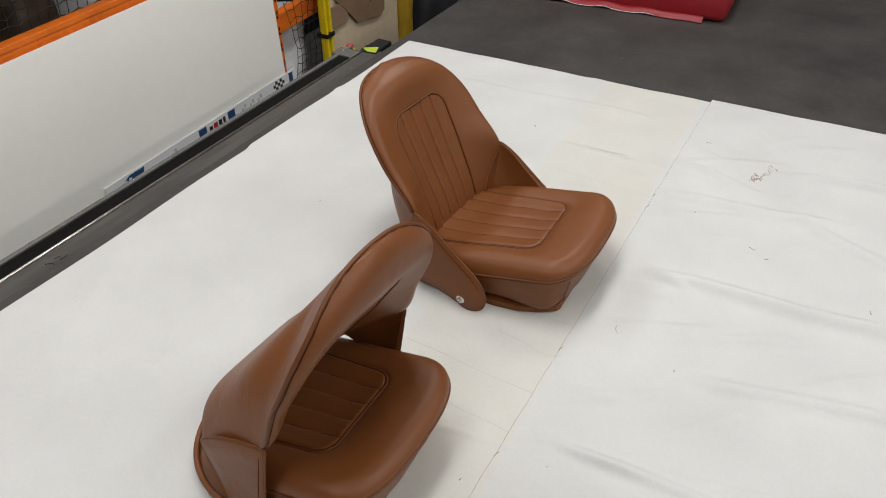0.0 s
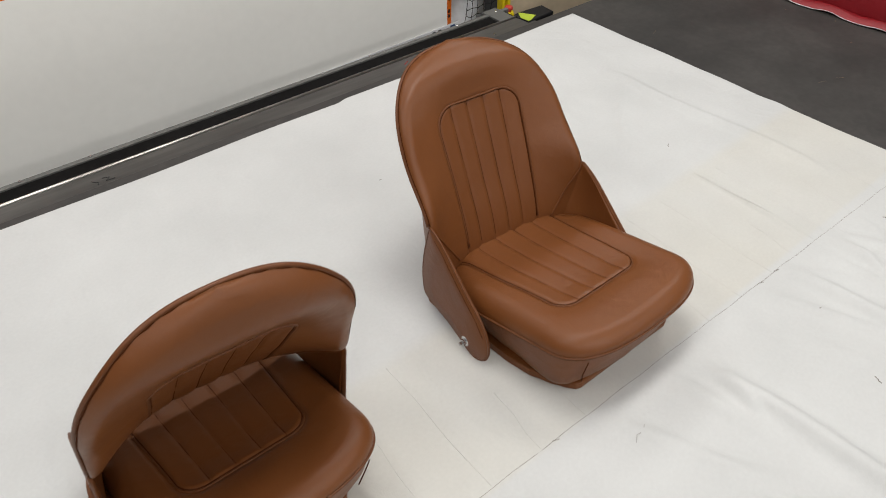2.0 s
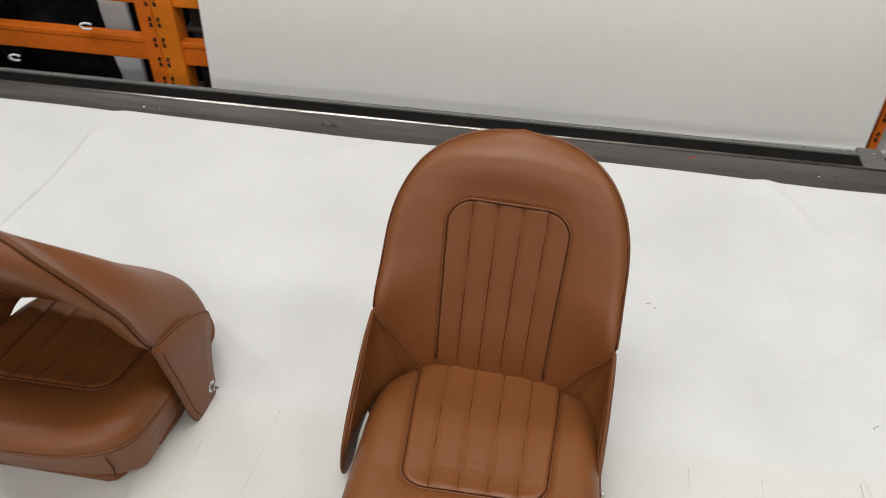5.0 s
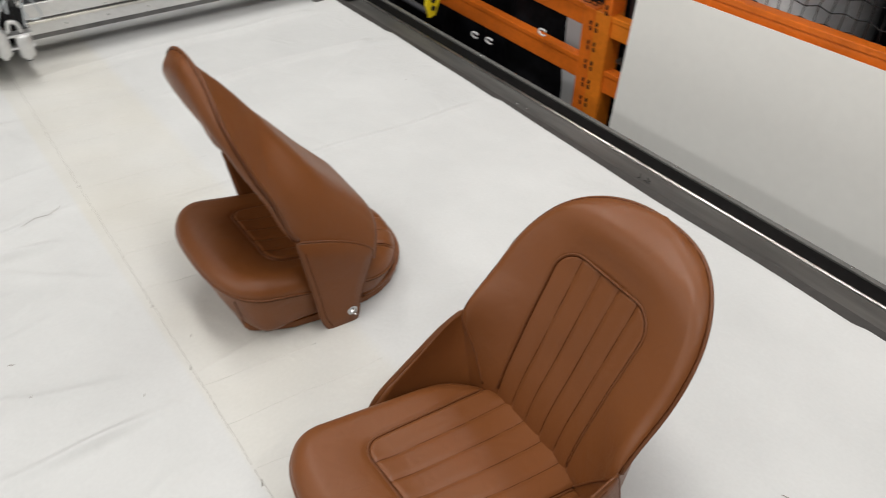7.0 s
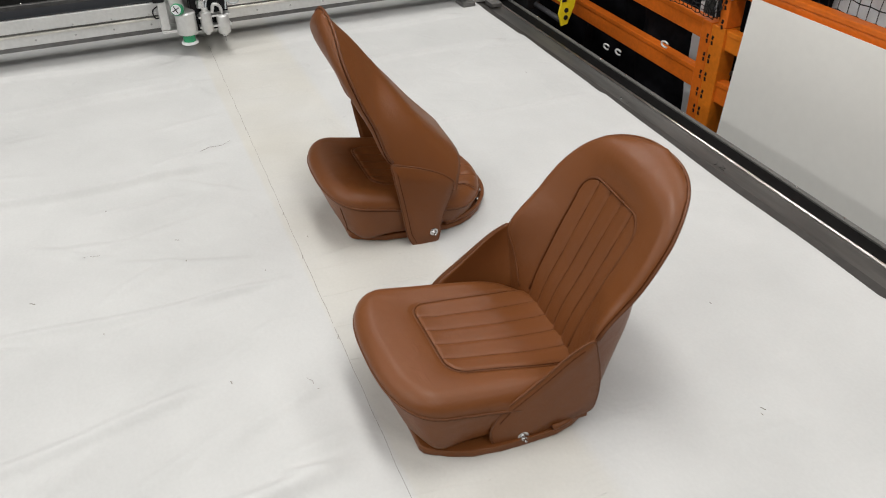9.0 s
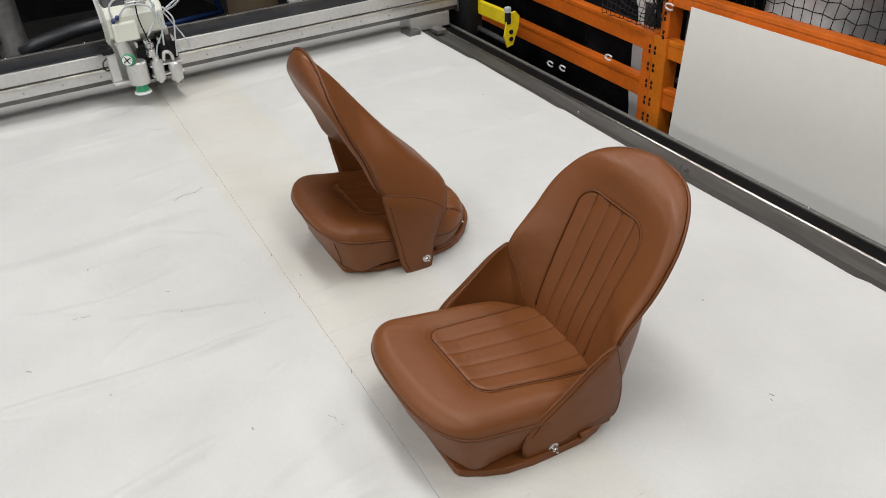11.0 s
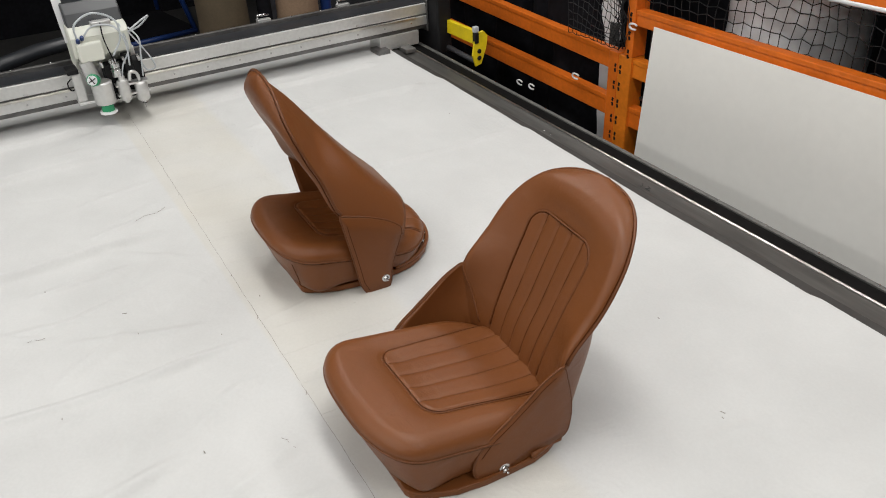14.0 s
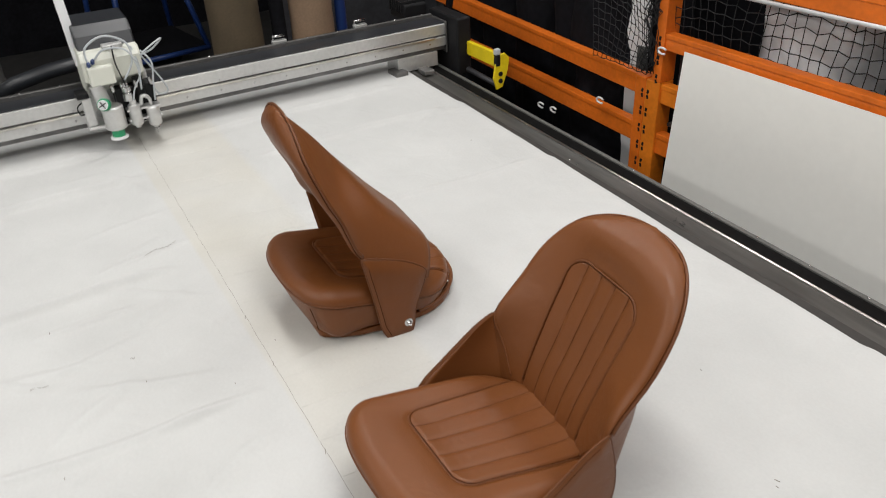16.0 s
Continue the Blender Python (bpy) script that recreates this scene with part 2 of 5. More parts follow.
def tube_data(points, r, n=6, closed=False):
    pts = [Vector(p) for p in points]
    vs, fs = [], []
    up = Vector((0, 0, 1))
    prev = None
    for i, p in enumerate(pts):
        if closed:
            d = (pts[(i + 1) % len(pts)] - pts[i - 1])
        else:
            d = pts[min(i + 1, len(pts) - 1)] - pts[max(i - 1, 0)]
        d.normalize()
        s = prev if prev is not None else (up if abs(d.z) < 0.9 else Vector((1, 0, 0)))
        s = (s - d * s.dot(d)).normalized()
        prev = s
        t = d.cross(s)
        for k in range(n):
            a = 2 * math.pi * k / n
            vs.append(p + r * (math.cos(a) * s + math.sin(a) * t))
    m = len(pts)
    for i in range(m if closed else m - 1):
        for k in range(n):
            a, b = i * n + k, i * n + (k + 1) % n
            c, d2 = ((i + 1) % m) * n + (k + 1) % n, ((i + 1) % m) * n + k
            fs.append((a, b, c, d2))
    if not closed:
        fs.append(tuple(range(n))[::-1])
        fs.append(tuple(range((m - 1) * n, m * n)))
    return vs, fs


def tube(name, points, r, mat, n=6, closed=False):
    vs, fs = tube_data(points, r, n, closed)
    return as_mesh(name, vs, fs, mat)


def tubes(name, lines, r, mat, n=4):
    vs, fs = [], []
    for pts in lines:
        v, f = tube_data(pts, r, n)
        o = len(vs)
        vs += v
        fs += [tuple(i + o for i in q) for q in f]
    return as_mesh(name, vs, fs, mat)


def slab(name, outline, thick, mat, axis, bevel=0.0015, m=None):
    """A plate: its outline in a plane, pushed out by thick along axis ('x', 'y' or 'z')."""
    put = {"x": lambda u, v, w: (w, u, v), "y": lambda u, v, w: (u, w, v), "z": lambda u, v, w: (u, v, w)}[axis]
    bm = bmesh.new()
    low = [bm.verts.new(put(u, v, 0)) for u, v in outline]
    top = [bm.verts.new(put(u, v, thick)) for u, v in outline]
    bm.faces.new(low[::-1])
    bm.faces.new(top)
    n = len(outline)
    for i in range(n):
        bm.faces.new((low[i], low[(i + 1) % n], top[(i + 1) % n], top[i]))
    if bevel:
        rim = [e for e in bm.edges if (e.verts[0] in low) == (e.verts[1] in low)]
        bmesh.ops.bevel(bm, geom=rim, offset=bevel, segments=2, affect="EDGES", profile=0.5)
    if m is not None:
        bm.transform(m)
    return bm_mesh(name, bm, mat)


def smooth_keys(x, xs, ys):
    """A smooth curve through keys."""
    x = np.asarray(x, float)
    xs, ys = np.array(xs, float), np.array(ys, float)
    g = np.gradient(ys, xs)
    i = np.clip(np.searchsorted(xs, x) - 1, 0, len(xs) - 2)
    h = xs[i + 1] - xs[i]
    t = np.clip((x - xs[i]) / h, 0, 1)
    return ((1 + 2 * t) * (1 - t) ** 2 * ys[i] + t * (1 - t) ** 2 * h * g[i] + t * t * (3 - 2 * t) * ys[i + 1] + t * t * (t - 1) * h * g[i + 1])


def step(x, lo, hi):
    t = np.clip((x - lo) / (hi - lo), 0, 1)
    return t * t * (3 - 2 * t)


# ---- the place: floor, walls, ceiling ----
floor_ob = tagged(part("floor", box("floor", (-8, -6, FLOOR - 0.1), (8, 6, FLOOR), CONCRETE, 0)), "dark worn concrete workshop floor", "floor", kind="structure")
# unseen walls and ceiling, added to close the room and bounce light
for wname, a, b in (("wall_north", (-8, 5.0, FLOOR), (8, 5.2, 3.2)), ("wall_south", (-8, -6.2, FLOOR), (8, -6, 3.2)),
                    ("wall_west", (-8.2, -6, FLOOR), (-8, 5.0, 3.2)), ("wall_east", (8, -6, FLOOR), (8.2, 5.0, 3.2))):
    tagged(part(wname, box(wname, a, b, WALL_PAINT, 0)), "unseen pale wall added to bounce light into the room", "wall", kind="structure")
tagged(part("ceiling", box("ceiling", (-8, -6, 3.2), (8, 5.0, 3.3), CEILING_PAINT, 0)), "unseen white ceiling added to close the room", "ceiling", kind="structure")


# ---- cutting table ----
table = thing("cutting_table", "long flat-bed cutting table with dark conveyor surface and steel side rail", "cutting table", m=pose(0, 0, 0))
# bed and side rail stand two degrees off the plan's x axis
SLANT = pose(0, 0, 0, 0, 0, -2.0)
part("bed", box("bed", (-2.80, -1.5, -0.16), (4.2, 1.418, -0.006), DARK_SHEET, 0.004), table, "dark grey conveyor bed", SLANT)
for lx in (-2.6, 0.2, 3.0):
    for ly in (-1.2, 1.2):
        part("leg", box("leg", (lx - 0.05, ly - 0.05, FLOOR), (lx + 0.05, ly + 0.05, -0.16), PLATE, 0.004), table)
part("side_plate", box("side_plate", (-2.9, 1.419, -0.16), (1.345, 1.500, -0.014), PLATE, 0.002), table, "dusty dark grey steel side plate", SLANT)
part("rail_edge", tube("rail_edge", [(-2.9, 1.506, -0.0145), (1.31, 1.506, -0.0145)], 0.0056, RAIL_BRIGHT, 14), table, "polished steel rail edge", SLANT)
part("belt_channel", box("belt_channel", (-2.9, 1.512, -0.16), (1.31, 1.572, -0.016), BELT, 0.001), table, "black toothed rail belt", SLANT)
part("outer_lip", box("outer_lip", (-2.9, 1.572, -0.16), (1.33, 1.590, -0.010), LIP_GREY, 0.002), table, "", SLANT)
SCREW = lathe("screw", [(0, 0.004), (0.003, 0.004), (0.0045, 0.002), (0.0045, 0)], STEEL, 10)
for i in range(19):
    part("screw", SCREW, table, m=SLANT @ pose(-2.395 + 0.2035 * i, 1.582, -0.010))
for sx, sy in ((-0.985, 1.440), (-0.935, 1.440), (1.085, 1.440), (1.135, 1.441)):
    part("screw", SCREW, table, m=SLANT @ pose(sx, sy, -0.014))


# ---- felt ----
def felt_height(x, y):
    z = 0.0012 * np.sin(3.1 * x + 1.3 * np.sin(2 * y)) * np.sin(2.3 * y + 0.7)
    for (x0, y0, x1, y1, wide, high) in FOLDS:
        wide, high = wide * 1.1, high * 2.0
        dx, dy = x1 - x0, y1 - y0
        ln = math.hypot(dx, dy)
        t = ((x - x0) * dx + (y - y0) * dy) / ln
        d = ((x - x0) * dy - (y - y0) * dx) / ln + 0.01 * np.sin(9 * t + x0 * 7)
        fade = step(t, -0.05, 0.12) * step(ln - t, -0.05, 0.12)
        z = z + high * np.exp(-(d / wide) ** 2) * fade
    return z


# soft folds and creases: from, to, half width, height
FOLDS = [(-1.7, 1.33, -1.69, 0.45, 0.01729, 0.01), (-1, 1.33, -1.03, 0.2, 0.01235, 0.0055), (-1.72, -1.2, -1.78, -0.02, 0.01976, 0.0125), (-1.04, -1.2, -1, -0.1, 0.01976, 0.0125), (-0.34, -1.2, -0.28, -0.15, 0.01482, 0.0055), (0.98, 0.4, 0.975, 0, 0.00741, 0.005), (1.27, 0.9, 1.29, 0.1, 0.018525, 0.00625), (0.47, -1.1, 0.38, -0.1, 0.0247, 0.0125), (0.89, -0.6, 0.8, -0.03, 0.02223, 0.00875), (0.16, -1.1, 0.05, -0.3, 0.01976, 0.0075), (-0.55, -0.5, -0.42, -0.12, 0.01482, 0.005), (0.62, -0.95, 0.86, -0.45, 0.0247, 0.0075), (-0.05, 0, -0.08, 0.16, 0.006175, 0.003), (-0.35, 0, -0.38, 0.22, 0.006175, 0.003), (0.35, -0.9, 0.12, -0.55, 0.01729, 0.0055), (-2.1, 1.3, -2.08, 0.1, 0.01976, 0.00875), (-2.15, -1.2, -2.1, -0.05, 0.01976, 0.00875), (1.2, -1, 1.1, -0.35, 0.0247, 0.0075)]


fold_rnd = random.Random(21)
for k in range(46):
    # short wrinkles that run off the seam and across the sheet
    x0 = fold_rnd.uniform(-2.1, 1.45)
    y0 = -0.0255 * x0 - fold_rnd.choice((0.03, 0.05, 0.3, 0.6)) * fold_rnd.uniform(0.6, 1.4)
    ln, ang = fold_rnd.uniform(0.10, 0.42), radians(fold_rnd.gauss(-85, 24))
    FOLDS.append((x0, y0, x0 + ln * math.cos(ang), y0 + ln * math.sin(ang), fold_rnd.uniform(0.010, 0.022), fold_rnd.uniform(0.002, 0.0065)))
for k in range(16):
    x0, y0 = fold_rnd.uniform(-2.0, 1.3), fold_rnd.uniform(0.4, 1.1)
    ln, ang = fold_rnd.uniform(0.15, 0.5), radians(fold_rnd.gauss(90, 30))
    FOLDS.append((x0, y0, x0 + ln * math.cos(ang), y0 + ln * math.sin(ang), fold_rnd.uniform(0.012, 0.026), fold_rnd.uniform(0.0015, 0.0038)))


def felt_sheet(name, x0, x1, ylo, yhi, lift, nx, ny):
    """A sheet between two wavy edges ylo(x) and yhi(x)."""
    xs = np.linspace(x0, x1, nx)
    vs, fs = [], []
    for x in xs:
        ys = np.linspace(ylo(x), yhi(x), ny)
        zs = felt_height(np.full(ny, x), ys) + lift
        ragged = 0.002 * np.sin(9 * ys + 1) + 0.0015 * np.sin(23 * ys) + 0.007 * np.exp(-((ys - 0.42) / 0.04) ** 2)
        vs += [(x + g * float(step(np.array(x), x1 - 0.12, x1)), y, z) for y, z, g in zip(ys, zs, ragged)]
    top = len(vs)
    vs += [(x, y, -0.006) for x, y, z in vs]
    for i in range(nx - 1):
        for j in range(ny - 1):
            a = i * ny + j
            fs.append((a, a + ny, a + ny + 1, a + 1))
    walls = []
    rim = [i * ny for i in range(nx)] + [(nx - 1) * ny + j for j in range(1, ny)] + [i * ny + ny - 1 for i in range(nx - 2, -1, -1)] + [j for j in range(ny - 2, 0, -1)]
    for k in range(len(rim)):
        a, b = rim[k], rim[(k + 1) % len(rim)]
        walls.append((a, a + top, b + top, b))
    # the cut edge has corners of its own
    used = sorted({i for f in walls for i in f if i < top})
    again = {v: len(vs) + n for n, v in enumerate(used)}
    vs += [vs[v] for v in used]
    fs += [tuple(again.get(i, i) for i in f) for f in walls]
    return as_mesh(name, vs, fs, FELT)


def seam_y(x):
    return -0.0255 * x


def felt_edge(x):
    """The sheet's rear edge: slanted like the rail, cut in overlapping lengths."""
    cut = sum(0.011 * float(step(x, k - 0.03, k + 0.02)) * float(step(-x, -k - 0.75, -k)) for k in (-1.72, -0.98, 0.45))
    return 1.371 - 0.0395 * x + 0.003 * math.sin(4.1 * x + 0.5) + 0.002 * math.sin(9.7 * x) + cut


tagged(part("felt_sheet", felt_sheet("felt_sheet", -2.76, 1.53, lambda x: seam_y(x), felt_edge, 0.0, 620, 90)),
       "white cutting felt sheet, slightly yellowed along the seam", "felt sheet", group="felt sheets on the table")
tagged(part("felt_sheet", felt_sheet("felt_sheet", -2.76, 1.555, lambda x: -1.49, lambda x: seam_y(x), 0.0, 620, 90)),
       "white cutting felt sheet with creases and small marks", "felt sheet", group="felt sheets on the table")

# fine pressed creases across the yellowed strip
crease_rnd = random.Random(11)
CREASES = []
for k in range(27):
    x = -2.05 + 0.134 * k + crease_rnd.uniform(-0.02, 0.02)
    if -0.62 < x < -0.40 or 0.14 < x < 0.42:
        continue
    ln = crease_rnd.choice((0.16, 0.26, 0.36, 0.37))
    CREASES.append([(x + 0.03 * t + 0.002 * math.sin(9 * t + k), seam_y(x) + 0.004 + ln * t, float(felt_height(np.array(x + 0.03 * t), np.array(seam_y(x) + ln * t))) - 0.0004) for t in np.linspace(0, 1, 16)])
CREASES.append([(0.975 + 0.008 * t, -0.018 + 0.376 * t, float(felt_height(np.array(0.975 + 0.008 * t), np.array(-0.018 + 0.376 * t))) - 0.0003) for t in np.linspace(0, 1, 10)])
tagged(part("felt_creases", tubes("felt_creases", CREASES, 0.0012, FELT, 6)), "fine pressed creases across the yellowed felt strip", "creases", kind="stuff")


# ---- car seats ----
PIVOT_Z = 0.024
PLEAT = 0.0465
QS = (0, 0.15, 0.33, 0.55, 0.75, 0.9, 1)
EDGE_Y = (0.150, 0.161, 0.166, 0.236, 0.302, 0.363, 0.417)
EDGE_Z = (0.022, 0.140, 0.240, 0.328, 0.414, 0.475, 0.506)
IN_Y = (0.172, 0.202, 0.250, 0.292, 0.335, 0.370, 0.416)
IN_Z = (0.022, 0.140, 0.244, 0.335, 0.426, 0.488, 0.515)
OUT_Y = (0.234, 0.267, 0.307, 0.347, 0.384, 0.404, 0.417)
OUT_Z = (0.022, 0.130, 0.236, 0.330, 0.417, 0.477, 0.509)
LENGTH = 0.53


def back_width(q):
    q = np.asarray(q, float)
    low = smooth_keys(q, (0, 0.15, 0.33, 0.5, 1), (0.221, 0.223, 0.2245, 0.2225, 0.2165))
    t = np.clip((q - 0.55) / 0.45, 0, 1)
    return low * np.clip(1 - t ** 2.6, 0, 1) ** (1 / 2.35)


def back_outline():
    q = 1 - (1 - np.linspace(0, 1, 500)) ** 3
    w = back_width(q)
    return np.concatenate([np.stack([w, q * LENGTH], 1), np.stack([-w[::-1], q[::-1] * LENGTH], 1)])


BACK_OUTLINE = back_outline()


def rim_distance(x, y, rim):
    """Distance of each point from a dense outline."""
    x, y = np.asarray(x, float), np.asarray(y, float)
    out = np.empty(x.size)
    xf, yf = x.ravel(), y.ravel()
    for k in range(0, x.size, 2000):
        out[k:k + 2000] = np.sqrt(((xf[k:k + 2000, None] - rim[None, :, 0]) ** 2 + (yf[k:k + 2000, None] - rim[None, :, 1]) ** 2).min(1))
    return out.reshape(x.shape)


def box_distance(x, s, half, s1, r, s0=-1.0):
    """Signed distance into a rounded panel: positive inside."""
    dx = np.abs(x) - (half - r)
    dy = np.abs(s - (s0 + s1) / 2) - ((s1 - s0) / 2 - r)
    out = np.hypot(np.maximum(dx, 0), np.maximum(dy, 0)) + np.minimum(np.maximum(dx, dy), 0) - r
    return -out


def pleats(x, depth, width=PLEAT):
    return depth * (1 - np.abs(2 * ((x / width + 0.5) % 1 - 0.5)) ** 5)


def back_taper(s):
    """The pleated panel narrows towards the cushion."""
    return 0.90 + 0.10 * np.clip(np.asarray(s, float) / 0.385, 0, 1)


def back_inner(a, q):
    """Padded front of the backrest."""
    w = back_width(q)
    x = a * w
    s = q * LENGTH
    f = np.abs(a) ** (3.2 - 1.2 * q)
    y = (1 - f) * smooth_keys(q, QS, IN_Y) + f * smooth_keys(q, QS, EDGE_Y)
    z = (1 - f) * smooth_keys(q, QS, IN_Z) + f * smooth_keys(q, QS, EDGE_Z)
    d = rim_distance(x, s, BACK_OUTLINE)
    pad = 0.024 * np.sqrt(np.clip(1 - (1 - np.clip(d / 0.026, 0, 1)) ** 2, 0, 1)) + 0.012 * step(d, 0.0, 0.11)
    v = x / back_taper(s)
    inside = box_distance(v, s, 0.117, 0.383, 0.048)
    pad = pad - 0.012 * step(inside, -0.095, 0.030) - 0.003 * step(inside, -0.004, 0.002) + step(inside, 0.0, 0.006) * pleats(v, 0.0042)
    pad = pad * step(q, -0.1, 0.12)
    n = Vector((0, -math.cos(radians(26)), math.sin(radians(26))))
    return np.stack([x, y + n.y * pad, z + n.z * pad - PIVOT_Z], -1)


def back_outer(a, q):
    x = a * back_width(q)
    f = np.abs(a) ** (1.5 + 3.8 * step(q, 0.60, 0.22))
    y = (1 - f) * smooth_keys(q, QS, OUT_Y) + f * smooth_keys(q, QS, EDGE_Y)
    z = (1 - f) * smooth_keys(q, QS, OUT_Z) + f * smooth_keys(q, QS, EDGE_Z)
    return np.stack([x, y, z - PIVOT_Z], -1)


def grid_solid(name, front, behind, mat):
    """Two sheets over the same grid, welded along their rim."""
    nq, na = front.shape[:2]
    vs = [tuple(v) for v in front.reshape(-1, 3)] + [tuple(v) for v in behind.reshape(-1, 3)]
    o = nq * na
    fs = []
    for i in range(nq - 1):
        for j in range(na - 1):
            k = i * na + j
            fs.append((k, k + 1, k + na + 1, k + na))
            fs.append((o + k, o + k + na, o + k + na + 1, o + k + 1))
    for j in range(na - 1):
        fs.append((j, o + j, o + j + 1, j + 1))
    for i in range(nq - 1):
        for j in (0, na - 1):
            k = i * na + j
            fs.append((k, k + na, o + k + na, o + k) if j == 0 else (k, o + k, o + k + na, k + na))
    bm = bmesh.new()
    bv = [bm.verts.new(v) for v in vs]
    for f in fs:
        bm.faces.new([bv[i] for i in f])
    bmesh.ops.remove_doubles(bm, verts=bm.verts, dist=2e-5)
    return bm_mesh(name, bm, mat, True)


Q = 1 - (1 - np.linspace(0, 1, 160)) ** 2.6
A = np.sin(np.linspace(-1, 1, 190) * math.pi / 2 * 0.9) / math.sin(math.pi / 2 * 0.9)
AA, QQ = np.meshgrid(A, Q)
BACK_MESH = grid_solid("backrest", back_inner(AA, QQ), back_outer(AA, QQ), LEATHER)


def on_back(x, s, lift=0.0):
    q = np.clip(np.asarray(s, float) / LENGTH, 0, 0.999)
    a = np.asarray(x, float) / back_width(q)
    p = back_inner(a, q)
    p[..., 1] -= lift * 0.9
    p[..., 2] += lift * 0.45
    return p


def panel_line(half, s1, r, s0, n=14):
    pts = [(-half, s0 + (s1 - r - s0) * i / 20) for i in range(20)]
    pts += [(-half + r - r * math.cos(t), s1 - r + r * math.sin(t)) for t in np.linspace(0, math.pi / 2, n)]
    pts += [(half - r + r * math.sin(t), s1 - r + r * math.cos(t)) for t in np.linspace(0, math.pi / 2, n)]
    pts += [(half, s1 - r - (s1 - r - s0) * i / 20) for i in range(1, 21)]
    return np.array(pts)


pl = panel_line(0.117, 0.383, 0.048, 0.06)
pl[:, 0] *= back_taper(pl[:, 1])
BACK_PANEL_PIPING = tube("panel_piping", on_back(pl[:, 0], pl[:, 1], 0.0013), 0.0025, PIPING, 6)
pl = panel_line(0.1135, 0.3795, 0.0445, 0.06)
pl[:, 0] *= back_taper(pl[:, 1])
BACK_PANEL_SEAM = tube("panel_seam", on_back(pl[:, 0], pl[:, 1], 0.0004), 0.0014, SEAM, 5)
BACK_SEAMS = []
for k in (-1.5, -0.5, 0.5, 1.5):
    ss = np.linspace(0.06, 0.380, 40)
    BACK_SEAMS.append(tube("pleat_seam", on_back(k * PLEAT * back_taper(ss), ss, 0.0003), 0.0012, SEAM, 5))
eq = 0.335 + 0.665 * (1 - (1 - np.linspace(0, 1, 90)) ** 3)
right = back_outer(np.ones(90), eq)
left = back_outer(-np.ones(90), eq)[::-1]
BACK_EDGE_PIPING = tube("edge_piping", np.concatenate([right, left[1:]]), 0.0042, EDGE_PIPING, 7)
right = back_inner(np.full(90, 0.997), eq)
left = back_inner(np.full(90, -0.997), eq)[::-1]
BACK_PIPING_SEAM = tube("piping_seam", np.concatenate([right, left[1:]]) + np.array([0, -0.0006, 0.0004]), 0.0012, SEAM, 5)

NOTCH_SEAMS = []
for sg in (-1, 1):
    t = np.linspace(0.0, 1.0, 24)
    aa = sg * (0.995 - 0.36 * t ** 1.3)
    qq = 0.335 - 0.24 * t ** 0.9
    p = back_inner(aa, qq)
    p[:, 1] -= 0.0006
    NOTCH_SEAMS.append(tube("liner_seam", p, 0.0024, PIPING, 6))

# side flaps, from the notch down to the pivot bolt, in (y, z) from the pivot
FLAP_REAR = [(-0.014, -0.027), (0.012, -0.020), (0.036, -0.009), (0.067, -0.001), (0.104, 0.004), (0.145, 0.011), (0.172, 0.021), (0.181, 0.055), (0.182, 0.095), (0.177, 0.140), (0.168, 0.183)]
FLAP_UP = [(0.157, 0.217), (0.129, 0.209), (0.099, 0.191), (0.057, 0.157), (0.014, 0.123), (-0.025, 0.093), (-0.051, 0.062), (-0.062, 0.028), (-0.057, 0.000), (-0.040, -0.019)] + FLAP_REAR
FLAP_FREE = [(0.157, 0.217), (0.132, 0.199), (0.107, 0.179), (0.063, 0.142), (0.013, 0.101), (-0.026, 0.070), (-0.049, 0.040), (-0.057, 0.014), (-0.053, -0.007), (-0.038, -0.021)] + FLAP_REAR


def rounded(ring, n=4):
    """A closed ring of (y, z) with its corners eased by a spline."""
    out = []
    for i in range(len(ring)):
        p0, p1, p2, p3 = (np.array(ring[(i + k) % len(ring)]) for k in (-1, 0, 1, 2))
        for t in np.arange(n) / n:
            out.append(tuple(0.5 * (2 * p1 + (p2 - p0) * t + (2 * p0 - 5 * p1 + 4 * p2 - p3) * t * t + (3 * p1 - p0 - 3 * p2 + p3) * t ** 3)))
    return out


def flap_x(y, z):
    return 0.223 + 0.004 * step(np.hypot(y - 0.07, z - 0.08), 0.17, 0.0) + 0.004 * step(np.hypot(y, z), 0.10, 0.02)


def flap_mesh(sign, outline):
    n = len(outline)
    c = Vector((0.075, 0.075))
    vs, fs = [], []
    for layer, off in enumerate((-0.003, 0.0055)):
        for ring, k in enumerate((1.0, 0.96, 0.6, 0.25)):
            for (y, z) in outline:
                p = c + (Vector((y, z)) - c) * k
                o = off if ring else (off * 0.3)
                vs.append((sign * (float(flap_x(p.x, p.y)) + o), p.x, p.y))
    rings = 4
    for layer in range(2):
        b = layer * rings * n
        for r in range(rings - 1):
            for i in range(n):
                j = (i + 1) % n
                fs.append((b + r * n + i, b + r * n + j, b + (r + 1) * n + j, b + (r + 1) * n + i))
        fs.append(tuple(b + (rings - 1) * n + i for i in range(n)))
    for i in range(n):
        j = (i + 1) % n
        fs.append((i, j, rings * n + j, rings * n + i))
    bm = bmesh.new()
    bv = [bm.verts.new(v) for v in vs]
    for f in fs:
        bm.faces.new([bv[i] for i in f])
    return bm_mesh("side_flap", bm, LEATHER, True)


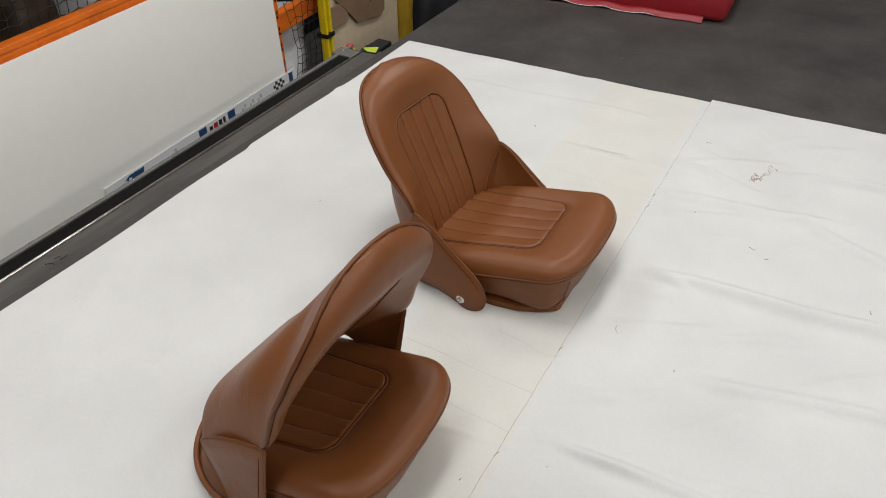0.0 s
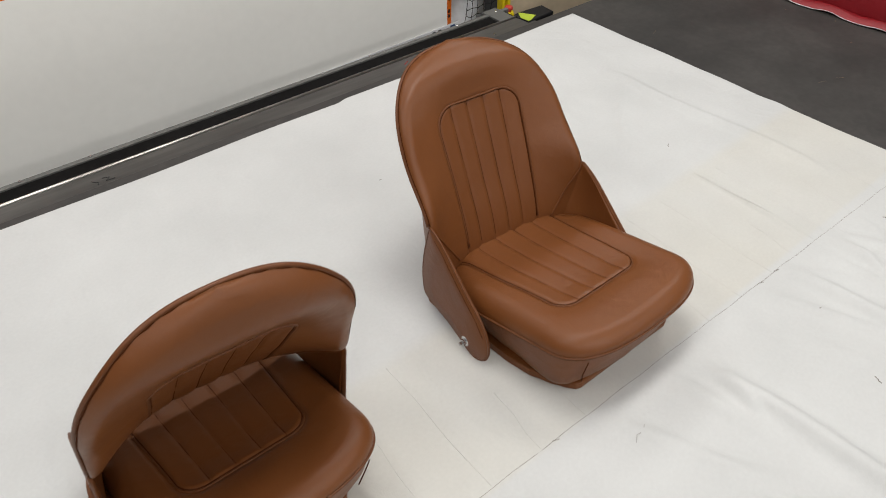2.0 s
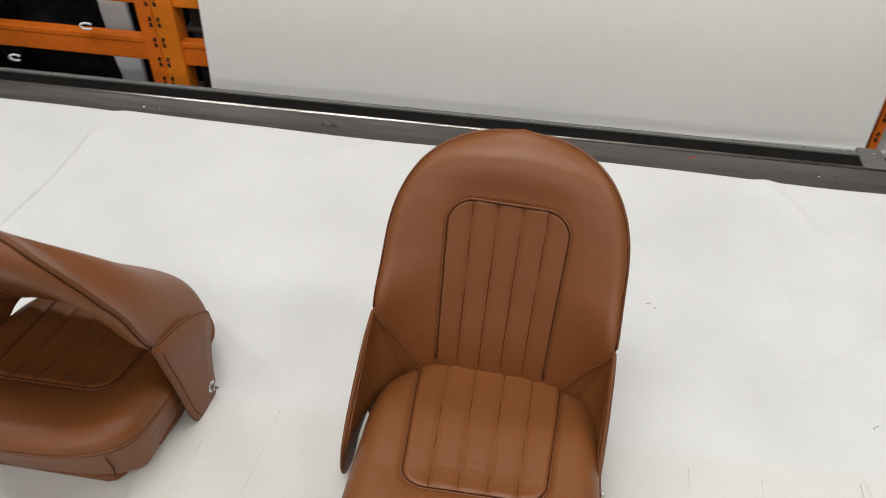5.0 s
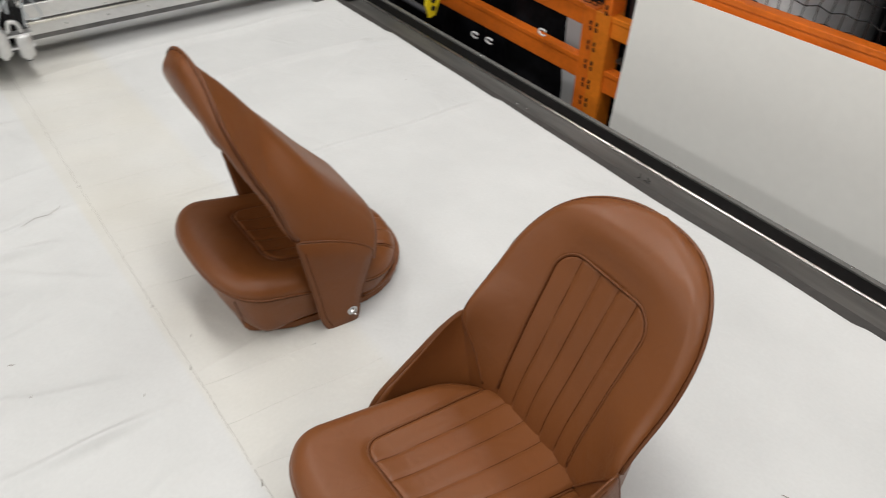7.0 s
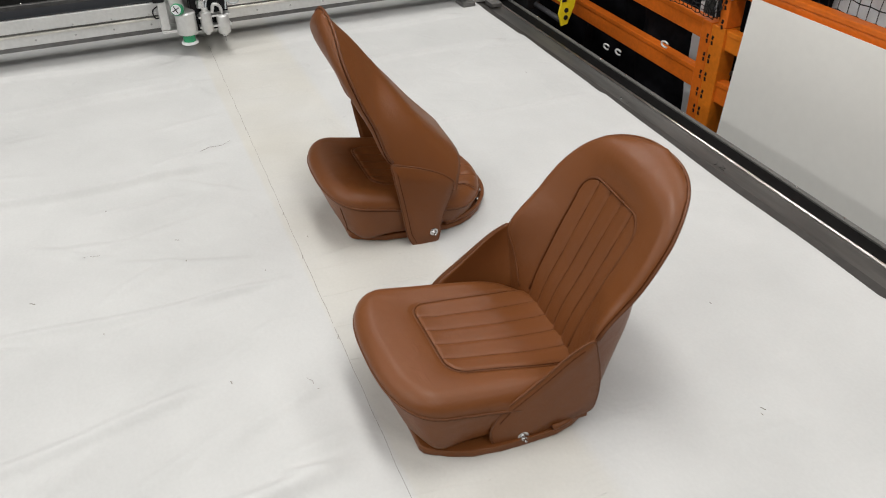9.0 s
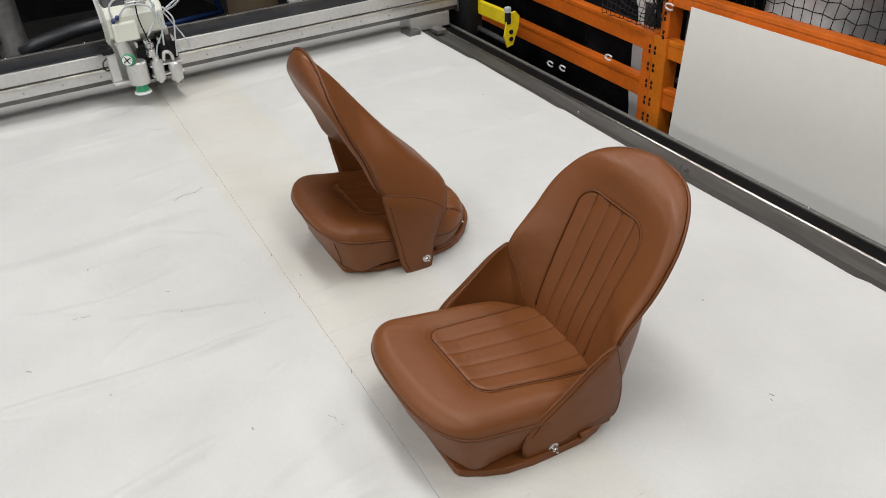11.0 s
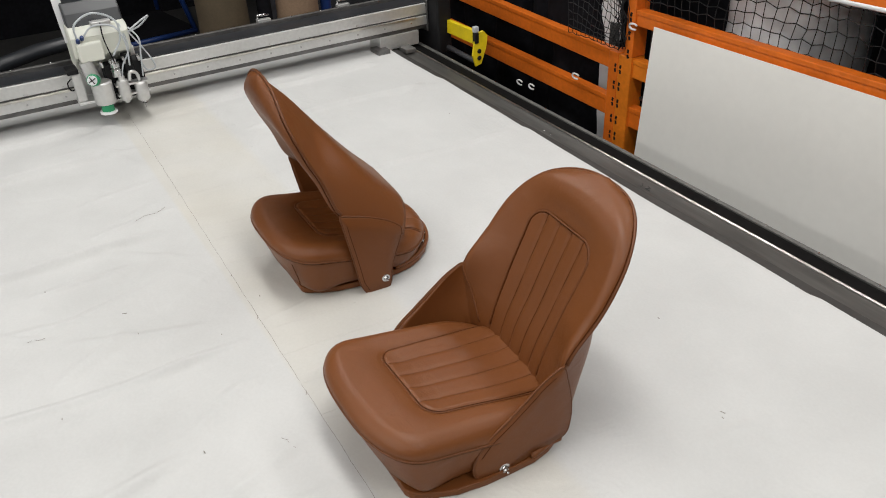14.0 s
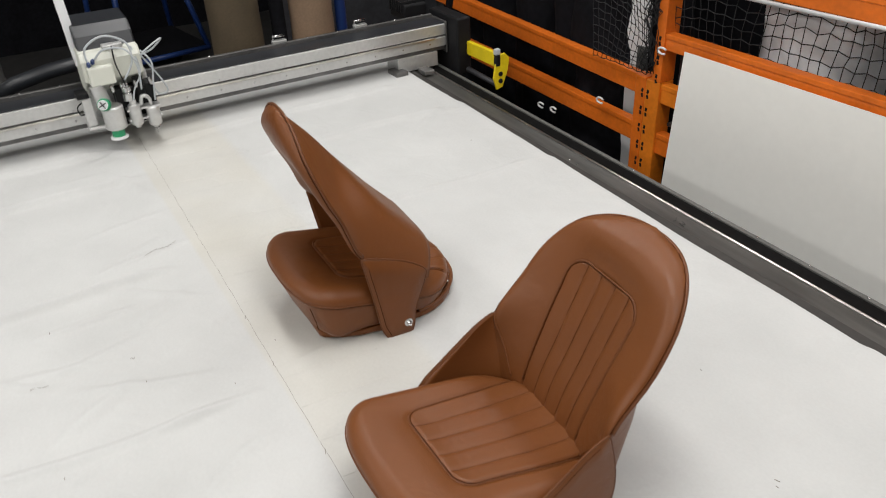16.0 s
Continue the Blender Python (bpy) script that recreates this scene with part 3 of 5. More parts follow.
FLAPS, FLAP_PIPING, FLAP_SEAM = {}, {}, {}
for sg, free in ((-1, False), (1, False), (-1, True), (1, True)):
    outline = FLAP_FREE if free else FLAP_UP
    ring = rounded(outline)
    FLAPS[sg, free] = flap_mesh(sg, ring)
    pts = [(sg * (float(flap_x(y, z)) + 0.0015), y, z) for y, z in ring]
    FLAP_PIPING[sg, free] = tube("flap_piping", pts, 0.0028, EDGE_PIPING, 6, True)
    FLAP_SEAM[sg, free] = tube("flap_seam", [(sg * (float(flap_x(y + 0.008, z - 0.008)) + 0.0056), y + 0.0075, z - 0.0085) for y, z in outline[1:7]], 0.0009, SEAM, 5)
WING = {}
for sg, free in ((-1, False), (1, False), (-1, True), (1, True)):
    # concave lining from the flap's front edge back to the liner seam
    t = np.linspace(0.0, 1.0, 30)
    front = np.array((FLAP_FREE if free else FLAP_UP)[:7])
    run = np.concatenate([[0], np.cumsum(np.hypot(*np.diff(front, axis=0).T))])
    edge = np.stack([np.full(30, sg * 0.2205), smooth_keys(t, run / run[-1], front[:, 0]) + 0.002, smooth_keys(t, run / run[-1], front[:, 1]) - 0.002], 1)
    back_edge = back_inner(sg * (0.995 - 0.40 * t ** 1.3), 0.335 - 0.325 * t ** 0.9)
    bend = np.stack([np.full(30, sg * 0.2205), back_edge[:, 1] + 0.004, (edge[:, 2] + back_edge[:, 2]) / 2], 1)
    u = np.linspace(0, 1, 18)[None, :, None]
    sheet = (1 - u) ** 2 * edge[:, None] + 2 * u * (1 - u) * bend[:, None] + u ** 2 * back_edge[:, None]
    WING[sg, free] = grid_solid("wing_lining", sheet, sheet + np.array([sg * 0.0012, 0.003, -0.0005]), LEATHER)
WASHER = lathe("washer", [(0, 0), (0.0115, 0), (0.0125, 0.0008), (0.0125, 0.0016), (0.0115, 0.0022), (0.0065, 0.0024), (0, 0.0024)], STEEL, 20)
NUT = lathe("bolt", [(0, 0), (0.0075, 0), (0.0075, 0.006), (0.0065, 0.007), (0.0035, 0.007), (0.0035, 0.014), (0.003, 0.015), (0, 0.015)], STEEL, 6, smooth=False)

# seat cushion
Y0, Y1 = -0.275, 0.228


def cushion_width(y):
    y = np.asarray(y, float)
    w = smooth_keys(y, (-0.25, -0.13, -0.04, 0.06, 0.12, 0.22), (0.205, 0.209, 0.211, 0.212, 0.209, 0.190))
    t = np.clip((-0.165 - y) / (-0.165 - Y0), 0, 1)
    w = w * np.clip(1 - t ** 2.7, 0, 1) ** (1 / 2.6)
    t = np.clip((y - 0.06) / (Y1 - 0.06), 0, 1)
    return w * np.clip(1 - t ** 2.3, 0, 1) ** (1 / 2.1)


def cushion_outline(n=120):
    y = Y0 + (Y1 - Y0) * (1 - np.cos(np.linspace(0, math.pi, n))) / 2
    w = cushion_width(y)
    return np.concatenate([np.stack([w, y], 1), np.stack([-w[::-1], y[::-1]], 1)[1:-1]])


def outline_normals(rim):
    d = np.roll(rim, -1, 0) - np.roll(rim, 1, 0)
    n = np.stack([d[:, 1], -d[:, 0]], 1)
    return n / np.linalg.norm(n, axis=1, keepdims=True)


CUSHION_OUTLINE = cushion_outline()
CUSHION_NORMALS = outline_normals(CUSHION_OUTLINE)
CUSHION_RIM = cushion_outline(900)
CUSHION_RIM_NORMALS = outline_normals(CUSHION_RIM)


def rim_z(y):
    """The piped rim sinks towards the rear."""
    return smooth_keys(y, (-0.275, -0.20, -0.08, 0.03, 0.11, 0.22), (0.156, 0.141, 0.115, 0.090, 0.076, 0.070))


def top_z(y):
    return smooth_keys(y, (-0.275, -0.21, -0.13, 0.0, 0.1, 0.15, 0.22), (0.190, 0.187, 0.172, 0.147, 0.124, 0.113, 0.106))


def flare(y):
    """The pleated panel widens towards the rear."""
    return 1 + 0.14 * step(np.asarray(y, float), -0.16, 0.17)


def cushion_top(x, y, lift=0.0):
    """Padded top: it swells out over the rim in front and closes in towards the rear."""
    x, y = np.asarray(x, float), np.asarray(y, float)
    near = np.empty(x.size, int)
    dist = np.empty(x.size)
    xf, yf = x.ravel(), y.ravel()
    for k in range(0, x.size, 2000):
        d2 = (xf[k:k + 2000, None] - CUSHION_RIM[None, :, 0]) ** 2 + (yf[k:k + 2000, None] - CUSHION_RIM[None, :, 1]) ** 2
        near[k:k + 2000] = d2.argmin(1)
        dist[k:k + 2000] = np.sqrt(d2.min(1))
    d = dist.reshape(x.shape)
    nrm = CUSHION_RIM_NORMALS[near].reshape(*x.shape, 2)
    k = step(y, -0.20, 0.0)
    start = np.radians(-12 * (1 - k))
    rx = 0.042 * (1 - k) + 0.046 * k
    high = top_z(y) - rim_z(y)
    wide = rx * np.cos(start)
    u = np.clip(d / wide, 0, 1)
    ang = start + (math.pi / 2 - start) * (1 - (1 - u) ** 1.25)
    out = np.where(d < wide, rx * (np.cos(ang) - np.cos(start)) + d, 0.0)
    z = rim_z(y) + high * (np.sin(ang) - np.sin(start)) / (1 - np.sin(start))
    v = x / flare(y)
    inside = box_distance(v, -y, 0.122, 0.135, 0.042)
    z = z - 0.0035 * step(np.abs(inside), 0.010, 0.0) + step(inside, 0.0, 0.007) * pleats(v, 0.0042, 0.0485) - 0.013 * step(inside, -0.060, 0.060) * step(y, 0.21, 0.02)
    return np.stack([x + nrm[..., 0] * out, y + nrm[..., 1] * out, z + lift], -1)


CY = Y0 + (Y1 - Y0) * (1 - np.cos(np.linspace(0, math.pi, 150))) / 2
CW = cushion_width(CY)
CX = A[None, :] * CW[:, None]
CYY = np.repeat(CY[:, None], len(A), 1)
top_grid = cushion_top(CX, CYY)


def cushion_mesh():
    """Padded top, and a boxing that stands almost upright over the base."""
    nq, na = top_grid.shape[:2]
    bm = bmesh.new()
    bv = [bm.verts.new(v) for v in top_grid.reshape(-1, 3)]
    for i in range(nq - 1):
        for j in range(na - 1):
            k = i * na + j
            bm.faces.new((bv[k], bv[k + 1], bv[k + na + 1], bv[k + na]))
    rings = []
    for share, tuck in ((1.0, 0.001), (0.95, 0.0015), (0.7, 0.004), (0.4, 0.009), (0.12, 0.014), (0.0, 0.020), (-0.08, 0.040)):
        ring = []
        for i, ((x, y), (nx, ny)) in enumerate(zip(CUSHION_OUTLINE, CUSHION_NORMALS)):
            foot = 0.029 + 0.002 * math.sin(i * 0.31)
            wob = 0.0005 * math.sin(i * 0.47) * (0.1 < share < 0.9) + 0.028 * max(0.0, -ny) ** 1.6 * (1 - share)
            ring.append(bm.verts.new((x - nx * (tuck + wob), y - ny * (tuck + wob), foot + (float(rim_z(y)) - foot) * share)))
        rings.append(ring)
    n = len(CUSHION_OUTLINE)
    for r0, r1 in zip(rings, rings[1:]):
        for i in range(n):
            bm.faces.new((r0[i], r0[(i + 1) % n], r1[(i + 1) % n], r1[i]))
    bm.faces.new(rings[-1])
    bmesh.ops.remove_doubles(bm, verts=bm.verts, dist=2e-5)
    return bm_mesh("cushion", bm, LEATHER, True)


CUSHION_MESH = cushion_mesh()
CUSHION_PIPING = tube("edge_piping", [(x + nx * 0.001, y + ny * 0.001, float(rim_z(y))) for (x, y), (nx, ny) in zip(CUSHION_OUTLINE, CUSHION_NORMALS)], 0.0030, EDGE_PIPING, 7, True)
CUSHION_PIPING_SEAM = tube("piping_seam", [(x + nx * 0.0004, y + ny * 0.0004, float(rim_z(y)) - 0.0042) for (x, y), (nx, ny) in zip(CUSHION_OUTLINE, CUSHION_NORMALS)], 0.0013, SEAM, 5, True)
pl = panel_line(0.122, 0.135, 0.042, -0.17)
pl[:, 0] *= flare(-pl[:, 1])
CUSHION_PANEL_PIPING = tube("panel_piping", cushion_top(pl[:, 0], -pl[:, 1], 0.0010), 0.0021, PIPING, 6)
pl = panel_line(0.1185, 0.1315, 0.0385, -0.17)
pl[:, 0] *= flare(-pl[:, 1])
CUSHION_PANEL_SEAM = tube("panel_seam", cushion_top(pl[:, 0], -pl[:, 1], 0.0003), 0.0012, SEAM, 5)
CUSHION_SEAMS = []
for k in (-1.5, -0.5, 0.5, 1.5):
    ys = np.linspace(0.18, -0.131, 40)
    CUSHION_SEAMS.append(tube("pleat_seam", cushion_top(k * 0.0485 * flare(ys), ys, 0.0002), 0.0010, SEAM, 5))
# a short tie seam in the boxing of the front corner
TIE_SEAM = {sg: tube("tie_seam", [(sg * 0.166, -0.2455, 0.134), (sg * 0.163, -0.2395, 0.108), (sg * 0.158, -0.2320, 0.078), (sg * 0.150, -0.2265, 0.048)], 0.0013, SEAM, 5) for sg in (-1, 1)}

# base tray: square front corners, round behind
BASE_HALF = [(0.140, -0.217), (0.153, -0.212), (0.164, -0.198), (0.181, -0.165), (0.202, -0.12), (0.210, -0.06), (0.213, 0.0), (0.216, 0.07), (0.207, 0.114), (0.188, 0.154), (0.157, 0.192), (0.112, 0.226), (0.06, 0.248)]
BASE = BASE_HALF + [(0, 0.252)] + [(-x, y) for x, y in BASE_HALF[::-1]]
BASE_MESH = slab("base_tray", BASE, 0.018, LEATHER, "z", 0.004)
RIM_MESH = tube("rear_rim", [(0.214 * math.cos(t), 0.05 + 0.205 * math.sin(t), 0.026) for t in np.linspace(0.05, math.pi - 0.05, 40)], 0.007, LEATHER, 8)
GUSSETS = {s: box("gusset", (min(s * 0.2165, s * 0.2235), 0.085, -0.005), (max(s * 0.2165, s * 0.2235), 0.166, 0.055), LEATHER, 0.003) for s in (-1, 1)}
LATCH = lathe("latch_stud", [(0, 0), (0.006, 0), (0.006, 0.012), (0.004, 0.014), (0, 0.014)], STEEL, 12)


def car_seat(m, fold, label, base_x, cushion_x, back_x, back_y=0.0, back_turn=0.0, cushion_turn=0.0, back_lean=0.0):
    seat = thing("car_seat", label, "car seat", group="pair of leather car seats", m=m)
    base = part("base_tray", BASE_MESH, seat, "tan leather-covered base tray", pose(base_x, 0, 0, 0, 0, cushion_turn))
    part("rear_rim", RIM_MESH, base, "leather-bound rear rim")
    if fold:
        for sx, sy in ((0.098, 0.222), (0.142, 0.194)):
            part("latch_stud", LATCH, base, "steel stud", pose(sx, sy, 0.028))
    cushion = part("cushion", CUSHION_MESH, seat, "pleated tan leather seat cushion", pose(cushion_x, 0, 0, 0, 0, cushion_turn))
    part("edge_piping", CUSHION_PIPING, cushion)
    part("piping_seam", CUSHION_PIPING_SEAM, cushion)
    part("panel_piping", CUSHION_PANEL_PIPING, cushion)
    part("panel_seam", CUSHION_PANEL_SEAM, cushion)
    part("tie_seam", TIE_SEAM[1 if fold else -1], cushion)
    for me in CUSHION_SEAMS:
        part("pleat_seam", me, cushion)
    back = part("backrest", BACK_MESH, seat, "folded-forward backrest" if fold else "upright backrest with pleated panel", pose(back_x, back_y, PIVOT_Z, fold, back_lean, back_turn))
    part("edge_piping", BACK_EDGE_PIPING, back)
    part("piping_seam", BACK_PIPING_SEAM, back)
    part("panel_piping", BACK_PANEL_PIPING, back)
    part("panel_seam", BACK_PANEL_SEAM, back)
    for me in BACK_SEAMS:
        part("pleat_seam", me, back)
    for me in NOTCH_SEAMS:
        part("liner_seam", me, back)
    for sg in (-1, 1):
        if not fold:
            part("gusset", GUSSETS[sg], back)
        part("side_flap", FLAPS[sg, fold > 0], back, "smooth tan leather side flap")
        part("flap_piping", FLAP_PIPING[sg, fold > 0], back)
        part("flap_seam", FLAP_SEAM[sg, fold > 0], back)
        part("wing_lining", WING[sg, fold > 0], back)
        part("washer", WASHER, back, "steel washer", pose(sg * 0.2330, 0.010, 0.001, 0, 90 * sg, 0))
        part("bolt", NUT, back, "steel bolt and nut", pose(sg * 0.2353, 0.010, 0.001, 0, 90 * sg, 0))
    return seat


SEAT_B = car_seat(pose(0.268, 0.266, 0.002, 0, 0, -3.5), 0, "tan leather bucket car seat with upright pleated backrest", 0.012, 0.003, -0.014, -0.002, -1.5, 2.4, 0.6)
SEAT_A = car_seat(pose(-0.525, 0.379, 0.004, 0, 0, -1.5), 60.0, "tan leather bucket car seat with backrest folded forward", -0.019, 0.004, 0.003, 0.015, -2.8, 0.0, 0.5)


# ---- pallet rack behind the table ----
rack = thing("pallet_rack", "orange steel pallet rack with scuffed beams behind the table", "pallet rack", m=pose(0, 0, FLOOR))
UP = -FLOOR


def rack_part(name, a, b, mat, label="", bevel=0.004):
    return part(name, box(name, (a[0], a[1], a[2] + UP), (b[0], b[1], b[2] + UP), mat, bevel), rack, label)


def beam(x0, x1, z0, z1, mat, label="", y=2.12, yaw=0.0):
    """A box beam with the ledge along its upper front edge."""
    bm = bmesh.new()
    add_box(bm, (x0, y, z0 + UP), (x1, y + 0.05, z1 + UP), 0.005)
    add_box(bm, (x0, y - 0.004, z1 - 0.022 + UP), (x1, y + 0.03, z1 + 0.001 + UP), 0.003)
    if yaw:
        bm.transform(Matrix.Translation((x1, y, 0)) @ Matrix.Rotation(radians(yaw), 4, "Z") @ Matrix.Translation((-x1, -y, 0)))
    return part("beam", bm_mesh("beam", bm, mat), rack, label)


SLOT = box("slot", (-0.006, -0.0015, -0.009), (0.006, 0.004, 0.009), BLACK_PLASTIC, 0.001)
for x0, x1, top, mat in ((-1.248, -1.184, 0.125, ORANGE), (-1.182, -1.098, 0.122, LIGHTER_ORANGE), (-1.150, -1.098, 1.1, ORANGE), (1.565, 1.598, 1.1, ORANGE), (-3.48, -3.41, 0.9, ORANGE)):
    z0 = 0.123 if (top == 1.1 and x0 < 0) else FLOOR
    up = rack_part("upright", (x0, 2.105, z0), (x1, 2.19, top), mat, "slotted orange upright post")
    column = {-1.248: -1.199, -1.182: -1.165}.get(x0, (x0 + x1) / 2)
    for k in range(10):
        z = -0.46 + 0.085 * k
        if z0 < z < top - 0.03:
            for dz in (-0.010, 0.014):
                part("slot", SLOT, up, m=pose(column, 2.105, z + dz + UP, 0, 12 if dz > 0 else -12, 0))
rack_part("infill_panel", (-1.078, 2.192, FLOOR), (-0.95, 2.198, 0.26), SMOKE, "dark blue-grey infill panel")
rack_part("clip_plate", (-1.252, 2.100, 0.155), (-1.19, 2.106, 0.26), PLATE, "dull steel connector plate")
beam(-3.41, -1.250, 0.031, 0.123, ORANGE, yaw=-4)
beam(-3.41, -1.250, -0.206, -0.108, ORANGE, yaw=-2.5)
beam(-1.112, 1.575, 0.270, 0.343, ORANGE, "orange beam with a chipped upper edge", 2.115)
beam(-1.112, 1.575, 0.025, 0.115, LIGHTER_ORANGE)
beam(-1.112, 1.575, -0.219, -0.118, ORANGE)
beam(-1.112, 1.575, 0.575, 0.66, ORANGE)
beam(1.598, 3.4, -0.142, -0.04, ORANGE)
rack_part("shelf_panel", (-1.10, 2.18, 0.56), (1.57, 3.0, 0.58), CARDBOARD, "brown shelf panel")
tagged(part("guard_tube", tube("guard_tube", [(-0.95, 2.07, 0.575), (1.6, 2.07, 0.605)], 0.008, GALVANISED, 10)), "bright steel tube along the rack beam", "steel tube")
for hx, hz in ((-1.465, -0.065), (-1.825, -0.228), (-1.935, -0.235), (-1.095, 0.272)):
    tagged(part("hook", tube("hook", [(hx + 0.026 * math.cos(t), 2.095, hz + 0.013 * math.sin(t)) for t in np.linspace(0.6, 5.4, 14)], 0.005, SIGN_WHITE, 6)),
           "small white plastic net hook", "hook", group="white hooks on the rack")


# large white board that leans on the rack
def bowed_board():
    nx, nz = 40, 24
    vs, fs = [], []
    for side in (0, 1):
        for i in range(nx + 1):
            for j in range(nz + 1):
                x, z = -0.968 + 2.508 * i / nx, -0.82 + 1.120 * j / nz
                bow = 0.035 * math.exp(-((x + 0.968) / 0.25)) * (z - 0.3)
                vs.append((x + bow * 0.9, 2.096 - 0.004 * side - 0.035 * (0.304 - z), z))
    o = (nx + 1) * (nz + 1)
    for i in range(nx):
        for j in range(nz):
            a = i * (nz + 1) + j
            b = a + nz + 1
            fs.append((a, a + 1, b + 1, b))
            fs.append((o + a, o + b, o + b + 1, o + a + 1))
    for i in range(nx):
        for j in (0, nz):
            a = i * (nz + 1) + j
            fs.append((a, a + nz + 1, o + a + nz + 1, o + a))
    for j in range(nz):
        for i in (0, nx):
            a = i * (nz + 1) + j
            fs.append((a, a + 1, o + a + 1, o + a))
    bm = bmesh.new()
    bv = [bm.verts.new(v) for v in vs]
    for f in fs:
        bm.faces.new([bv[i] for i in f])
    return bm_mesh("white_board", bm, BOARD_WHITE, False)


tagged(part("white_board", bowed_board()), "large plain white laminate board leaning on the rack", "board")

# printed strip along the board's foot
sign = thing("sign_strip", "long white printed plastic strip at the foot of the board", "sign", m=pose(0.95, 2.058, -0.425, -1.2))
part("strip", box("strip", (-0.63, 0, -0.12), (0.66, 0.004, 0.108), SIGN_WHITE, 0.001), sign)
part("printed_bar", slab("printed_bar", [(-0.615, 0.05), (-0.50, 0.10), (-0.42, 0.10), (-0.44, 0.04)], 0.001, NAVY, "y", 0, pose(0, -0.0012, 0)), sign)
for x0, x1, z0, z1, mat in ((-0.54, -0.52, 0.06, 0.085, SIGN_WHITE), (-0.51, -0.495, 0.06, 0.088, SIGN_WHITE), (-0.08, -0.03, 0.03, 0.10, NAVY), (-0.01, 0.01, 0.05, 0.085, INK), (0.02, 0.045, 0.05, 0.09, RED_PRINT),
                            (0.055, 0.075, 0.05, 0.09, INK), (0.085, 0.10, 0.05, 0.092, INK), (0.12, 0.17, 0.035, 0.10, NAVY), (0.60, 0.63, 0.04, 0.10, NAVY)):
    part("printed_bar", box("printed_bar", (x0, -0.0018, z0), (x1, 0.001, z1), mat, 0), sign)
for k in range(13):
    x0 = 0.20 + 0.02 * k if k < 9 else -0.36 + 0.06 * (k - 9)
    part("printed_bar", box("printed_bar", (x0, -0.0018, 0.045 + 0.012 * (k % 3)), (x0 + 0.012, 0.001, 0.058 + 0.015 * (k % 3)), CABLE_GREY, 0), sign, "pale grey print")
for i in range(5):
    for j in range(4):
        if (i + j) % 2 == 0:
            part("printed_square", box("printed_square", (0.47 + 0.018 * i, -0.0012, 0.035 + 0.016 * j), (0.488 + 0.018 * i, 0.001, 0.051 + 0.016 * j), INK, 0), sign)


# stock on the rack
def wrapped_roll(name, x, y, z0, z1, r, mat, label, category, lean=0.0, group="", wrinkle=0.05, lie=False):
    n, m = 40, 30
    vs, fs = [], []
    for j in range(m + 1):
        z = z0 + (z1 - z0) * j / m
        for i in range(n):
            a = 2 * math.pi * i / n
            rr = r * (1 + wrinkle * noise.noise(Vector((3 * math.cos(a) + x * 3, 3 * math.sin(a), z * 5))))
            if j in (0, m):
                rr *= 0.94
            vs.append((x + lean * (z - z0) + rr * math.cos(a), y + rr * math.sin(a), z))
    for j in range(m):
        for i in range(n):
            k = (i + 1) % n
            fs.append((j * n + i, j * n + k, (j + 1) * n + k, (j + 1) * n + i))
    fs.append(tuple(range(n))[::-1])
    fs.append(tuple(range(m * n, m * n + n)))
    if lie:
        cz = (z0 + z1) / 2
        vs = [(x + (vz - cz), vy, z0 + r + (vx - x)) for vx, vy, vz in vs]
    me = as_mesh(name, vs, fs, mat)
    return tagged(part(name, me), label, category, group=group)


rack_part("deck", (-1.10, 2.18, -0.10), (1.57, 3.0, -0.08), PLATE, "dark steel shelf deck")
rack_part("deck", (-3.4, 2.18, -0.84), (-1.26, 3.0, -0.80), PLATE, "steel shelf deck")
wrapped_roll("material_roll", -0.58, 2.54, -0.08, 0.53, 0.29, WHITE_FILM, "white film-wrapped material roll on the rack shelf", "material roll", group="rolls on the rack")
wrapped_roll("material_roll", -0.05, 2.62, -0.08, 0.50, 0.17, DARK_CLOTH, "black wrapped roll on the rack shelf", "material roll", group="rolls on the rack")
wrapped_roll("material_roll", 0.78, 2.50, -0.08, 0.50, 0.17, WHITE_FILM, "white film-wrapped material roll on the rack shelf", "material roll", group="rolls on the rack")
wrapped_roll("hide_roll", 0.40, 2.42, -0.08, 0.50, 0.17, BROWN_HIDE, "dark brown rolled hide on the rack", "hide roll", wrinkle=0.2)
wrapped_roll("material_roll", 1.2, 2.6, -0.08, 0.50, 0.18, GREY_CLOTH, "dark grey wrapped roll on the rack shelf", "material roll", group="rolls on the rack")
for k, (rx, ry, rr) in enumerate(((-1.72, 2.52, 0.30), (-2.05, 2.48, 0.17), (-2.42, 2.50, 0.18), (-2.80, 2.5, 0.17), (-3.15, 2.55, 0.30))):
    wrapped_roll("material_roll", rx, ry, -0.80, 0.75, rr, DARK_CLOTH, "black plastic-wrapped roll standing in the rack", "material roll", group="rolls on the rack", wrinkle=0.12)
tagged(part("panel_sheet", box("panel_sheet", (-1.60, 2.30, -0.80), (-1.40, 2.32, 0.9), SIGN_WHITE, 0.002)), "pale grey sheet standing in the rack", "sheet")
# added black sheet: the dark depth behind the rack, put into colour
tagged(part("backdrop_curtain", box("backdrop_curtain", (-3.6, 3.1, FLOOR), (4.6, 3.16, 2.0), DARK_CLOTH, 0.0)), "black sheet standing in for the darkness behind the rack", "curtain", kind="structure")
wrapped_roll("wrapped_bag", 1.80, 2.35, FLOOR, -0.13, 0.17, WHITE_FILM, "white plastic bag with net standing under the beam", "bag", wrinkle=0.2)


